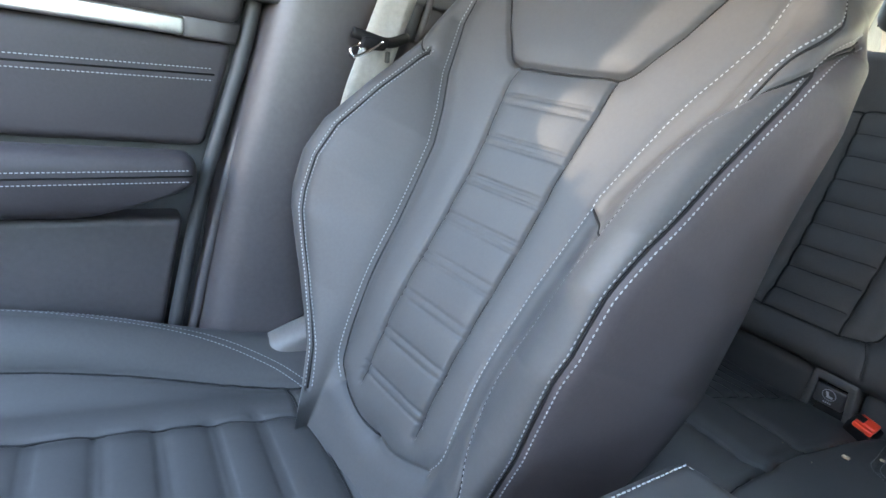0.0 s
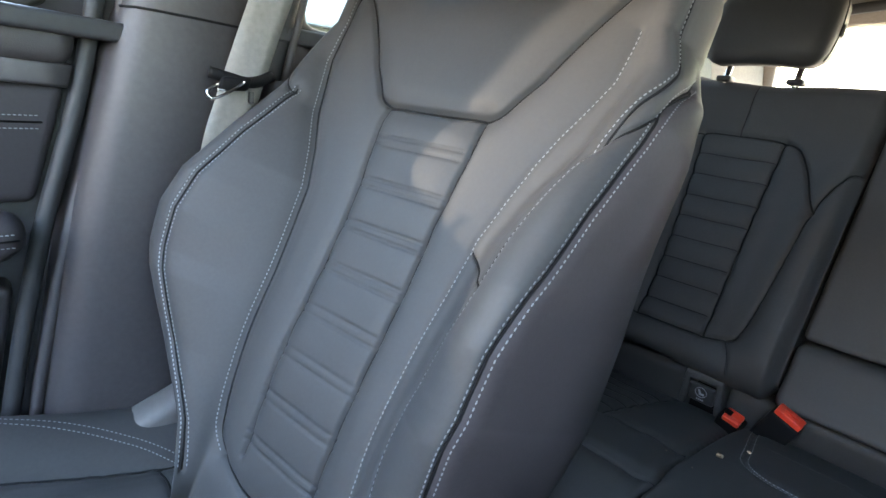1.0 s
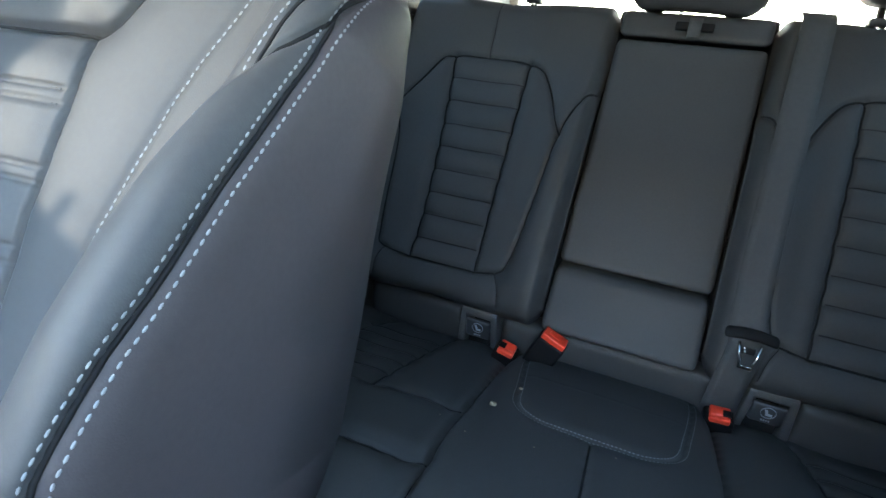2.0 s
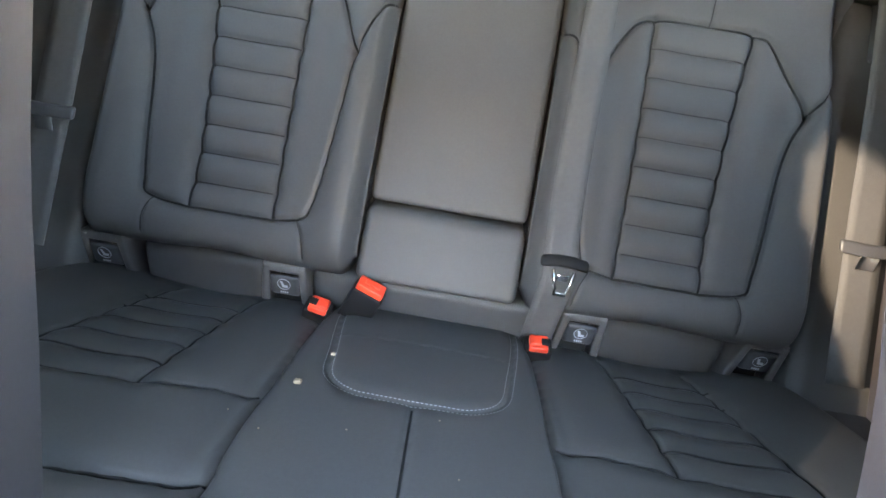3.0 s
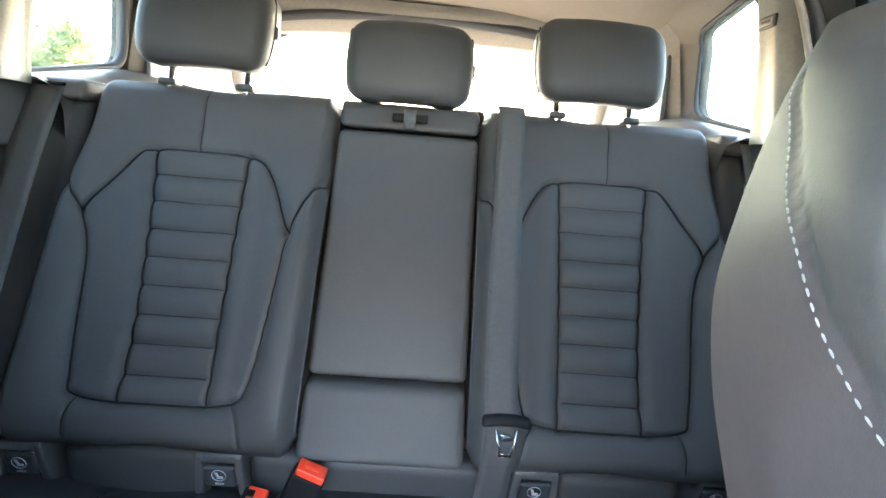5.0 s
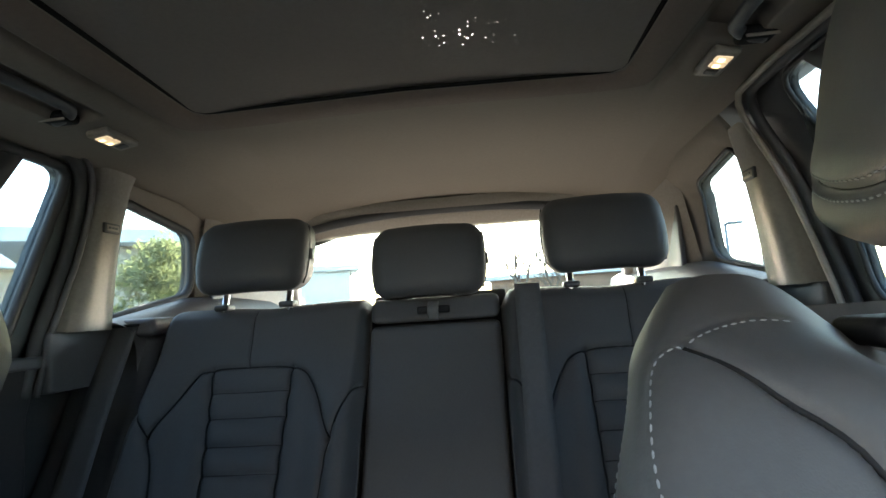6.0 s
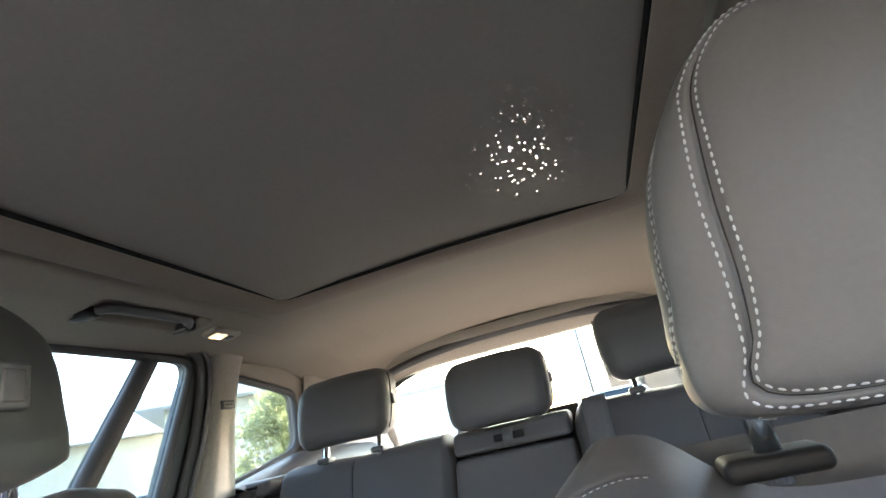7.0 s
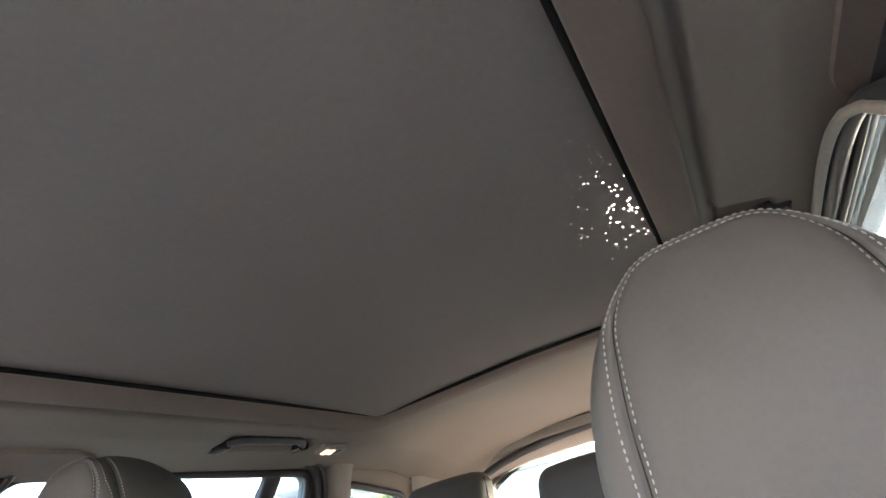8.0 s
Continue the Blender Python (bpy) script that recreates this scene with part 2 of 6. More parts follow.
CHROME = material("chrome", (0.75, 0.75, 0.76), 0.12, 1.0, spread=0.05)
ALU = material("brushed_trim_metal", (0.5, 0.48, 0.47), 0.35, 1.0, grain=("noise", 900), bump=(0.1, 0.0003), spread=0.08)
BELT = material("belt_webbing", (0.039, 0.038, 0.038), 0.7, grain=("weave", 1800), bump=(0.6, 0.001), spread=0.12)
# paler copy of the webbing: sunlight on the front belts is painted in
BELT_LIT = material("sunlit_belt_webbing", (0.21, 0.20, 0.185), 0.7, grain=("weave", 1800), bump=(0.6, 0.001), spread=0.12)
BUCKLE = material("buckle_black_plastic", (0.006, 0.006, 0.0065), 0.6, grain=("noise", 1400), bump=(0.2, 0.0004), spread=0.1, spec=0.10)
SEAL_BLACK = material("matt_black_seal", (0.006, 0.006, 0.006), 0.9, spread=0.1, spec=0.1)
RED = material("red_buckle_plastic", (0.60, 0.036, 0.014), 0.4, spread=0.08)
WHITE_MARK = material("white_print", (0.32, 0.33, 0.35), 0.6)
CARPET = material("black_carpet", (0.025, 0.025, 0.026), 0.95, grain=("noise", 500), bump=(0.8, 0.004), spread=0.25, spec=0.1)
PAINT = material("grey_car_paint", (0.25, 0.26, 0.28), 0.3, spread=0.04)
CRUMB = material("biscuit_crumb", (0.25, 0.195, 0.13), 0.9, grain=("noise", 600), bump=(0.7, 0.002), spread=0.25)


def glass(name, tint):
    m = bpy.data.materials.new(name)
    m.use_nodes = True
    nt = m.node_tree
    nt.nodes.remove(nt.nodes["Principled BSDF"])
    tr = nt.nodes.new("ShaderNodeBsdfTransparent")
    tr.inputs[0].default_value = (*tint, 1)
    gl = nt.nodes.new("ShaderNodeBsdfGlossy")
    gl.inputs["Roughness"].default_value = 0.02
    mx = nt.nodes.new("ShaderNodeMixShader")
    mx.inputs[0].default_value = 0.02
    nt.links.new(tr.outputs[0], mx.inputs[1])
    nt.links.new(gl.outputs[0], mx.inputs[2])
    nt.links.new(mx.outputs[0], nt.nodes["Material Output"].inputs[0])
    return m


GLASS = glass("window_glass", (0.9, 0.93, 0.91))
PRIVACY = glass("tinted_window_glass", (0.34, 0.385, 0.385))


def glowing(name, colour, strength):
    m = material(name, (0.8, 0.7, 0.55), 0.4)
    b = m.node_tree.nodes["Principled BSDF"]
    b.inputs["Emission Color"].default_value = (*colour, 1)
    b.inputs["Emission Strength"].default_value = strength
    return m


LAMP_LENS = glowing("lit_lamp_lens", (1.0, 0.74, 0.45), 0.014)
BULB = glowing("lit_lamp_bulb", (1.0, 0.66, 0.30), 0.09)


def pinhole_glint(name):
    """Pinhole faces with a normal fixed along the sun: a steered glint, each scattering by its own amount."""
    m = bpy.data.materials.new(name)
    m.use_nodes = True
    nt = m.node_tree
    nt.nodes.remove(nt.nodes["Principled BSDF"])
    geo = nt.nodes.new("ShaderNodeNewGeometry")
    rough = nt.nodes.new("ShaderNodeMapRange")
    rough.inputs["To Min"].default_value = 0.22
    rough.inputs["To Max"].default_value = 0.46
    rf = nt.nodes.new("ShaderNodeBsdfRefraction")
    rf.inputs["IOR"].default_value = 1.3
    rf.inputs["Color"].default_value = (0.0013, 0.0013, 0.0013, 1)
    nt.links.new(geo.outputs["Random Per Island"], rough.inputs["Value"])
    nt.links.new(rough.outputs["Result"], rf.inputs["Roughness"])
    tilt = nt.nodes.new("ShaderNodeCombineXYZ")
    tilt.inputs[0].default_value, tilt.inputs[1].default_value, tilt.inputs[2].default_value = -SUN_DIR
    nt.links.new(tilt.outputs[0], rf.inputs["Normal"])
    cloth = nt.nodes.new("ShaderNodeBsdfDiffuse")
    cloth.inputs[0].default_value = (0.140, 0.125, 0.112, 1)
    both = nt.nodes.new("ShaderNodeAddShader")
    nt.links.new(cloth.outputs[0], both.inputs[0])
    nt.links.new(rf.outputs[0], both.inputs[1])
    nt.links.new(both.outputs[0], nt.nodes["Material Output"].inputs[0])
    return m


PINHOLE = pinhole_glint("sunlit_pinholes")


# ---- the car's shell ----
def side_x(y, z):
    """Half width of the cabin wall: upright to the belt line, leaning in above it, narrower to the tail."""
    return 0.66 - max(0.0, z - 0.86) * 0.17 - max(0.0, y - 2.2) * 0.06


def roof_z(x, y):
    a = abs(x)
    z = np.interp(a, [0, 0.34, 0.40, 0.46, 0.54, 0.60], [1.238, 1.232, 1.222, 1.208, 1.2, 1.19])
    drop = np.interp(y, [0.5, 0.9, 1.3, 2.0, 2.2, 2.4, 2.55, 2.66], [-0.05, -0.012, 0, 0, -0.002, -0.014, -0.034, -0.055])
    groove = 0.008 * math.exp(-(((a - 0.395) / 0.006) ** 2)) * (0.85 < y < 2.045)
    # scooped pocket above each grab handle
    px, py = (0.468, 1.81) if x < 0 else (0.428, 1.78)
    fx, fy = max(0.0, 1 - max(0, abs(a - px) - 0.024) / 0.008), max(0.0, 1 - max(0, abs(y - py) - 0.104) / 0.010)
    pocket = 0.014 * (fx * fx * (3 - 2 * fx)) * (fy * fy * (3 - 2 * fy))
    return float(z + drop - max(0.0, y - 2.35) * 0.5 * a * a + pocket + groove)


def resample(poly, n, start):
    P = np.array(poly + [poly[0]], float)
    d = np.r_[0, np.cumsum(np.linalg.norm(np.diff(P, axis=0), axis=1))]
    s = (np.linspace(0, 1, n, endpoint=False) + start) % 1 * d[-1]
    return np.stack([np.interp(s, d, P[:, k]) for k in (0, 1)], 1)


def rounded(poly, r, n=5):
    """A polygon with its corners rounded."""
    out, P = [], np.array(poly, float)
    for i in range(len(P)):
        a, b, c = P[i - 1], P[i], P[(i + 1) % len(P)]
        k = r[i] if isinstance(r, (list, tuple)) else r
        u, w = (a - b) / np.linalg.norm(a - b), (c - b) / np.linalg.norm(c - b)
        for t in np.linspace(0, 1, n):
            p, q = b + u * k * (1 - t), b + w * k * t
            out.append(tuple(p * (1 - t) + q * t))
    return out


def frame_panel(outer, inner, fx, thick):
    """A wall panel with an opening through it; outer and inner outlines in (y, z), fx gives x."""
    n = 160
    A = resample(outer, n, 0)
    c = A.mean(0)
    B0 = resample(inner, 800, 0)
    d = (np.degrees(np.arctan2(*(B0 - np.mean(B0, 0)).T)) % 360)
    ang = np.degrees(np.arctan2(*(A - c).T)) % 360
    B = np.array([B0[np.argmin(np.abs((d - a + 180) % 360 - 180))] for a in ang])
    V, F = [], []
    for off in (0, thick):
        for ringpts in (A, B):
            V += [(fx(y, z) + off * (1 if fx(y, z) > 0 else -1), y, z) for y, z in ringpts]
    for i in range(n):
        j = (i + 1) % n
        F += [(i, j, n + j, n + i), (2 * n + i, 3 * n + i, 3 * n + j, 2 * n + j), (n + i, n + j, 3 * n + j, 3 * n + i), (i, 2 * n + i, 2 * n + j, j)]
    return V, F


def pane(poly, fx, thick=0.004):
    n = len(poly)
    A = np.array([(1, y, z) for y, z in poly])
    k = np.linalg.lstsq(A, np.array([fx(y, z) for y, z in poly]), rcond=None)[0]
    fx = lambda y, z: float(k[0] + k[1] * y + k[2] * z)
    V = [(fx(y, z), y, z) for y, z in poly] + [(fx(y, z) + math.copysign(thick, fx(y, z)), y, z) for y, z in poly]
    F = [tuple(range(n)), tuple(range(2 * n - 1, n - 1, -1))] + [(i, (i + 1) % n, n + (i + 1) % n, n + i) for i in range(n)]
    return V, F


WIN_FRONT = rounded([(0.42, 0.842), (1.10, 0.836), (1.16, 1.185), (0.78, 1.185)], [0.05, 0.04, 0.05, 0.1])
WIN_REAR = rounded([(1.36, 0.862), (1.975, 0.862), (2.052, 1.182), (1.42, 1.196)], [0.04, 0.05, 0.035, 0.05])
WIN_QUARTER = rounded([(2.175, 0.915), (2.445, 0.972), (2.415, 1.114), (2.185, 1.153)], [0.02, 0.045, 0.03, 0.02])
WIN_QUARTER_LEFT = rounded([(2.175, 0.920), (2.41, 0.968), (2.375, 1.124), (2.185, 1.153)], [0.02, 0.04, 0.03, 0.02])

for sx, side in ((-1, "right"), (1, "left")):
    lean_in = 0.036 if sx > 0 else 0.0
    more_in = 0.45 if sx > 0 else 0.0

    def wall(y, z, o=0.0):
        return sx * (side_x(y, z) - lean_in - more_in * max(0.0, z - 1.1) + o)

    win_rear = WIN_REAR if sx < 0 else rounded([(1.38, 0.862), (1.985, 0.862), (1.975, 1.188), (1.465, 1.192)], [0.04, 0.05, 0.035, 0.05])
    win_quarter = WIN_QUARTER if sx < 0 else WIN_QUARTER_LEFT
    for y0, y1, zl in ((-0.005, 1.262, 0.823), (1.263, 2.845, 0.855)):
        sill = obj("window_ledge", *rbox((0.10, y1 - y0, 0.02), 0.004, 2, (sx * 0.676, (y0 + y1) / 2, zl)), PLASTIC)
        tagged(sill, "dark ledge below the side windows", "ledge", kind="structure")

    body = thing(f"wall_{side}", (sx * 0.66, 1.5, 0), "dark moulded side wall of a car cabin", "wall", kind="structure")
    # window surrounds
    surround = obj("window_surround", *frame_panel([(0.0, 0.826), (1.262, 0.826), (1.30, 1.215), (0.0, 1.215)], WIN_FRONT, wall, 0.028), PLASTIC, body)
    obj("window_surround", *frame_panel([(1.263, 0.858), (2.085, 0.858), (2.15, 1.215), (1.301, 1.215)], win_rear, wall, 0.028 if sx < 0 else 0.016), PLASTIC, body)
    obj("quarter_panel", *frame_panel([(2.086, 0.80), (2.80, 0.80), (2.72, 1.215), (2.151, 1.215)], win_quarter, wall, 0.024), HEADLINER, body)
    # lower wall behind the doors' cards, and the tail
    obj("lower_wall", *rbox((0.05, 3.0, 0.842), 0.004, 2, (sx * 0.715, 1.45, 0.421)), PLASTIC, body)
    for kind, poly in (("front", WIN_FRONT), ("rear", win_rear), ("quarter", win_quarter)):
        g = obj("window_pane", *pane(poly, lambda y, z: wall(y, z, 0.014 if sx < 0 else 0.004)), GLASS if kind == "front" else PRIVACY, None, smooth=False)
        g.visible_shadow = False
        g.name = f"window_{kind}_{side}"
        tagged(g, "clear tinted car side window glass", "window", kind="structure")
        # rubber seal round each opening
        loop = [(wall(y, z, -0.002), y, z) for y, z in resample(poly, 120, 0)]
        seal = obj("window_seal", *sweep(loop, ring(0.009 if sx < 0 else 0.004, 8), (sx, 0, 0), closed=True), RUBBER, body, "black rubber window seal")
    # sloping divider bar in the rear door window
    bar = [(wall(y, z, 0.008), y - (0.06 if sx > 0 else 0), z) for y, z in ((1.79, 0.86), (1.845, 0.98), (1.90, 1.09), (1.952, 1.195))]
    obj("window_divider", *sweep(smooth_path(bar, 0.03), [(-0.017, -0.012), (0.017, -0.012), (0.015, 0.012), (-0.015, 0.012)], (0, 1, -0.5)), RUBBER, body, "sloping black window divider bar")
    # door opening seals: a fat tube round the rear opening
    loop = [(1.33, 0.80), (1.37, 1.05), (1.42, 1.19), (1.49, 1.213), (1.8, 1.215), (1.98, 1.208), (2.058, 1.175), (2.062, 1.05), (2.03, 0.9), (2.01, 0.80)]
    if sx > 0:
        loop = [(1.39, 0.80), (1.43, 1.05), (1.465, 1.155), (1.52, 1.189)] + [(y - 0.022, min(z, 1.192)) for y, z in loop[4:]]
    path = smooth_path([(wall(y, z, -0.016), y, z) for y, z in loop], 0.02)
    obj("door_seal", *sweep(path, ring(0.011 if sx < 0 else 0.008, 8), (sx, 0, 0)), RUBBER, body, "black rubber door seal")
    path = smooth_path([(wall(y, z, -0.030), y + 0.010, z) for y, z in loop], 0.02)
    obj("door_seal", *sweep(path, ring(0.005, 8), (sx, 0, 0)), PLASTIC_SOFT if sx < 0 else PILLAR, body, "grey fabric-covered door seal lip")

    # ---- B pillar trim ----
    V, F = [], []
    zs = np.linspace(0.05, 1.2, 24)
    for z in zs:
        y0 = np.interp(z, [0.05, 0.4, 0.62, 0.82, 1.2], [1.02, 1.065, 1.10, 1.145, 1.27])
        y1 = np.interp(z, [0.05, 0.4, 0.62, 0.82, 1.2], [1.32, 1.27, 1.255, 1.29, 1.40])
        xi = side_x(1.2, z) - np.interp(z, [0.05, 0.5, 0.8, 1.2], [0.045, 0.045, 0.05, 0.035])
        for k, (f, d) in enumerate(((0, 0.09), (0.03, 0.03), (0.10, 0.006), (0.22, 0), (0.5, -0.004), (0.78, 0), (0.90, 0.006), (0.97, 0.03), (1, 0.09))):
            V.append((sx * (xi + d), y0 + (y1 - y0) * f, z))
    m = 9
    for i in range(len(zs) - 1):
        for k in range(m - 1):
            F.append((i * m + k, i * m + k + 1, (i + 1) * m + k + 1, (i + 1) * m + k))
    pil = thing("pillar_trim", (sx * 0.62, 1.2, 0.05), "smooth dark grey moulded centre pillar trim beside the front seat", "pillar", "centre pillars", kind="structure")
    obj("lower_cover", *join((V[: m * 17], [f for f in F if max(f) < m * 17])), PLASTIC_SOFT, pil)
    shift = 16 * m
    obj("upper_cover", V[shift:], [tuple(i - shift for i in f) for f in F if min(f) >= shift], PLASTIC_SOFT, pil)
    gap = [(v[0] - sx * 0.0006, v[1], v[2]) for v in V[16 * m + 1 : 17 * m - 1]]
    obj("joint_line", *sweep(gap, flat(0.0025, 0.0016), (0, 0, 1)), SEAM, pil)

    # cover over the belt mounting, let into the headliner
    edge_x = 0.60 if sx < 0 else 0.552
    plan = rounded([(0.497, 1.30), (edge_x, 1.30), (edge_x, 1.535), (0.535, 1.53), (0.498, 1.49)], [0.02, 0.004, 0.004, 0.03, 0.03], 6)
    k = len(plan)
    V2 = [(sx * x, y, roof_z(x, y) - dz) for dz in (0.006, 0.0) for x, y in plan]
    obj("top_cover", V2, [tuple(range(k)), tuple(range(2 * k - 1, k - 1, -1))] + [(i, (i + 1) % k, k + (i + 1) % k, k + i) for i in range(k)], SURROUND, pil, "dark cover panel let into the headliner", smooth=False)

    # ---- C pillar trim with its stamped tag ----
    cp = thing("pillar_trim", (sx * 0.6, 2.1, 0.9), "pale grey fabric-covered rear pillar trim with a small tag", "pillar", "rear pillars", kind="structure")
    V, F = [], []
    zs = np.linspace(0.90, 1.2, 18)
    for z in zs:
        y0 = np.interp(z, [0.86, 0.92, 1.07, 1.16, 1.2], [2.05, 2.065, 2.085, 2.095, 2.085])
        y1 = np.interp(z, [0.86, 0.92, 1.07, 1.16, 1.2], [2.17, 2.165, 2.165, 2.18, 2.195])
        xi = np.interp(z, [0.86, 1.0, 1.17, 1.2], [0.602, 0.592, 0.574, 0.568]) - lean_in
        for f, d in ((0, 0.06), (0.0, 0.02), (0.10, 0.004), (0.3, 0), (0.7, 0), (0.88, 0.005), (1.0, 0.022), (1.0, 0.08)):
            V.append((sx * (xi + d), y0 + (y1 - y0) * f, z))
    m = 8
    for i in range(len(zs) - 1):
        for k in range(m - 1):
            F.append((i * m + k, i * m + k + 1, (i + 1) * m + k + 1, (i + 1) * m + k))
    obj("cover", V, F, PILLAR, cp)
    obj("lower_cap", *rbox((0.05, 0.17, 0.10), 0.006, 3, (sx * (0.640 - lean_in), 2.115, 0.852)), PLASTIC, cp, "dark plastic pillar foot")
    tag_at = (sx * (0.581 - lean_in), 2.122, 1.085)
    tag = obj("tag", *rbox((0.006, 0.040, 0.019), 0.002, 3, tag_at), PLASTIC, cp, "small oblong airbag tag with raised rim")
    obj("tag_face", *rbox((0.003, 0.031, 0.0115), 0.001, 2, (tag_at[0] - sx * 0.0025, tag_at[1], tag_at[2])), PILLAR, tag)
    for k in range(3):
        obj("mark_bar", *rbox((0.001, 0.006, 0.004), 0.0003, 2, (tag_at[0] - sx * 0.0042, tag_at[1] + (k - 1) * 0.008, tag_at[2])), PLASTIC, tag)

    # ---- D pillar inner trim: shelf below the quarter window ----
    dp = thing("tail_side_trim", (sx * 0.6, 2.5, 0.3), "dark moulded luggage compartment side trim below the quarter window", "side trim", "luggage trims", kind="structure")
    prof = [(0.0, 0.905), (0.02, 0.915), (0.05, 0.912), (0.085, 0.895), (0.10, 0.86), (0.105, 0.7), (0.105, 0.3)]
    V, F = [], []
    ys = np.linspace(2.16, 2.95, 14)
    for y in ys:
        lift = np.interp(y, [2.16, 2.42, 2.95], [0, 0.05, 0.06])
        for d, z in prof:
            V.append((sx * (side_x(y, z) - lean_in - d), y, z + lift * (z > 0.8)))
    m = len(prof)
    for i in range(len(ys) - 1):
        for k in range(m - 1):
            F.append((i * m + k, i * m + k + 1, (i + 1) * m + k + 1, (i + 1) * m + k))
    obj("shelf", V, F, PLASTIC_SOFT, dp)
    # tail pillar between quarter glass and rear glass
    V, F = [], []
    zs = np.linspace(0.9, 1.18, 10)
    for z in zs:
        yb = 2.66 + (1.12 - z) * 1.0
        for f, (y, x) in enumerate(((2.445, side_x(2.44, z) - lean_in - 0.012), (2.47, side_x(2.47, z) - lean_in - 0.03), (2.56, side_x(2.56, z) - lean_in - 0.045), (yb - 0.03, 0.50 + (1.12 - z) * 0.1), (yb + 0.02, 0.51 + (1.12 - z) * 0.1))):
            V.append((sx * x, y, z))
    for i in range(len(zs) - 1):
        for k in range(4):
            F.append((i * 5 + k, i * 5 + k + 1, (i + 1) * 5 + k + 1, (i + 1) * 5 + k))
    obj("tail_pillar_cover", V, F, PILLAR, dp)
    obj("dark_inset", *rbox((0.012, 0.10, 0.16), 0.005, 3, (sx * (0.582 - lean_in), 2.51, 1.02), turn=None), PLASTIC, dp)

# ---- headliner with the sunroof opening ----
SR_X, SR_Y0, SR_Y1 = 0.335, 0.88, 2.005
xs = np.unique(np.r_[np.linspace(-0.61, 0.56, 60), np.linspace(-0.52, -0.376, 36), np.linspace(0.376, 0.52, 36), -SR_X, SR_X])
ys = np.unique(np.r_[np.linspace(0.74, 2.66, 80), np.linspace(1.65, 1.95, 36), SR_Y0, SR_Y1])


def skew(x, y):
    """The sunroof sits slightly askew in the roof."""
    return (0.024 - 0.046 * (min(max(y, 0.9), 2.1) - 1.3)) * min(1.0, max(0.0, (0.50 - abs(x)) / 0.08)) * (0.78 - 0.22 * min(1.0, max(-1.0, x / 0.3)))


V = [(x + skew(x, y), y, roof_z(x, y)) for y in ys for x in xs]
F = []
for j in range(len(ys) - 1):
    for i in range(len(xs) - 1):
        cx, cy = (xs[i] + xs[i + 1]) / 2, (ys[j] + ys[j + 1]) / 2
        if abs(cx) < SR_X and SR_Y0 < cy < SR_Y1:
            continue
        a = j * len(xs) + i
        F.append((a, a + len(xs), a + len(xs) + 1, a + 1))
ceiling = obj("ceiling", V, F, HEADLINER)
tagged(ceiling, "anthracite fabric headliner with a large sunroof opening", "ceiling", kind="structure")
up = ceiling.modifiers.new("thickness", "SOLIDIFY")
up.thickness, up.offset = 0.03, -1
# padded frame round the sunroof
hole = rounded([(-SR_X, SR_Y0), (SR_X, SR_Y0), (SR_X, SR_Y1), (-SR_X, SR_Y1)], 0.03, 6)
loop = [(x * 1.0, y, roof_z(x, y)) for x, y in resample(hole, 200, 0)]
sunroof = thing("sunroof", (0, 1.4, 1.235), "panoramic sunroof with its dark fabric blind drawn shut", "sunroof")
n = 200
A = resample(rounded([(-SR_X - 0.05, SR_Y0 - 0.05), (SR_X + 0.05, SR_Y0 - 0.05), (SR_X + 0.05, SR_Y1 + 0.055), (-SR_X - 0.05, SR_Y1 + 0.055)], 0.06, 8), n, 0)
B = resample(hole, n, 0)
V, F = [], []
for k, (f, dz) in enumerate(((0.0, 0.006), (0.05, 0.004), (0.09, -0.006), (0.2, -0.009), (0.7, -0.008), (0.9, -0.005), (1.0, 0.002))):
    for i in range(n):
        p = A[i] * (1 - f) + B[i] * f
        V.append((p[0] + skew(*p), p[1], roof_z(*p) + dz))
for k in range(6):
    for i in range(n):
        j = (i + 1) % n
        F.append((k * n + i, (k + 1) * n + i, (k + 1) * n + j, k * n + j))
obj("surround", V, F, SURROUND, sunroof, "padded fabric sunroof surround")
loop = [(x * 0.992 + skew(x, y), y - 0.003 * np.sign(y - 1.4), roof_z(x, y) + 0.003) for x, y in B]
obj("edge_seal", *sweep(loop, ring(0.0034, 8), (0, 0, 1), closed=True), SEAL_BLACK, sunroof, "black rubber edge seal")
# black channel round the opening, up to the blind
V, F = [], []
for k, (g, dz) in enumerate(((1.0, 0.002), (1.0, 0.05))):
    V += [(x * g + skew(x, y), y, roof_z(x, y) + dz) for x, y in B]
for i in range(n):
    j = (i + 1) % n
    F.append((i, n + i, n + j, j))
obj("channel", V, F, SEAL_BLACK, sunroof, "black channel behind the surround")


def blind_z(x, y):
    return 1.2515 - 0.014 * (x / 0.35) ** 2 - 0.01 * ((y - 1.4) / 0.7) ** 2


# the blind: coarse cloth, and a finely woven stretch with sunlit pinholes
rngn = np.random.default_rng(8)
FX0, FX1, FY0, FY1 = -0.05, 0.33, 1.32, 2.0
bx = np.unique(np.round(np.r_[np.linspace(-SR_X - 0.01, FX0, 14), np.arange(FX0, FX1, 0.0034), FX1, SR_X + 0.01], 6))
by = np.unique(np.round(np.r_[np.linspace(SR_Y0 - 0.01, FY0, 16), np.arange(FY0, FY1, 0.0034), FY1, SR_Y1 + 0.01], 6))
BXg, BYg = np.meshgrid(bx, by)
inner = (BXg > FX0) & (BXg < FX1) & (BYg > FY0) & (BYg < FY1)
jx, jy = rngn.uniform(-0.0007, 0.0007, (2,) + BXg.shape) * inner
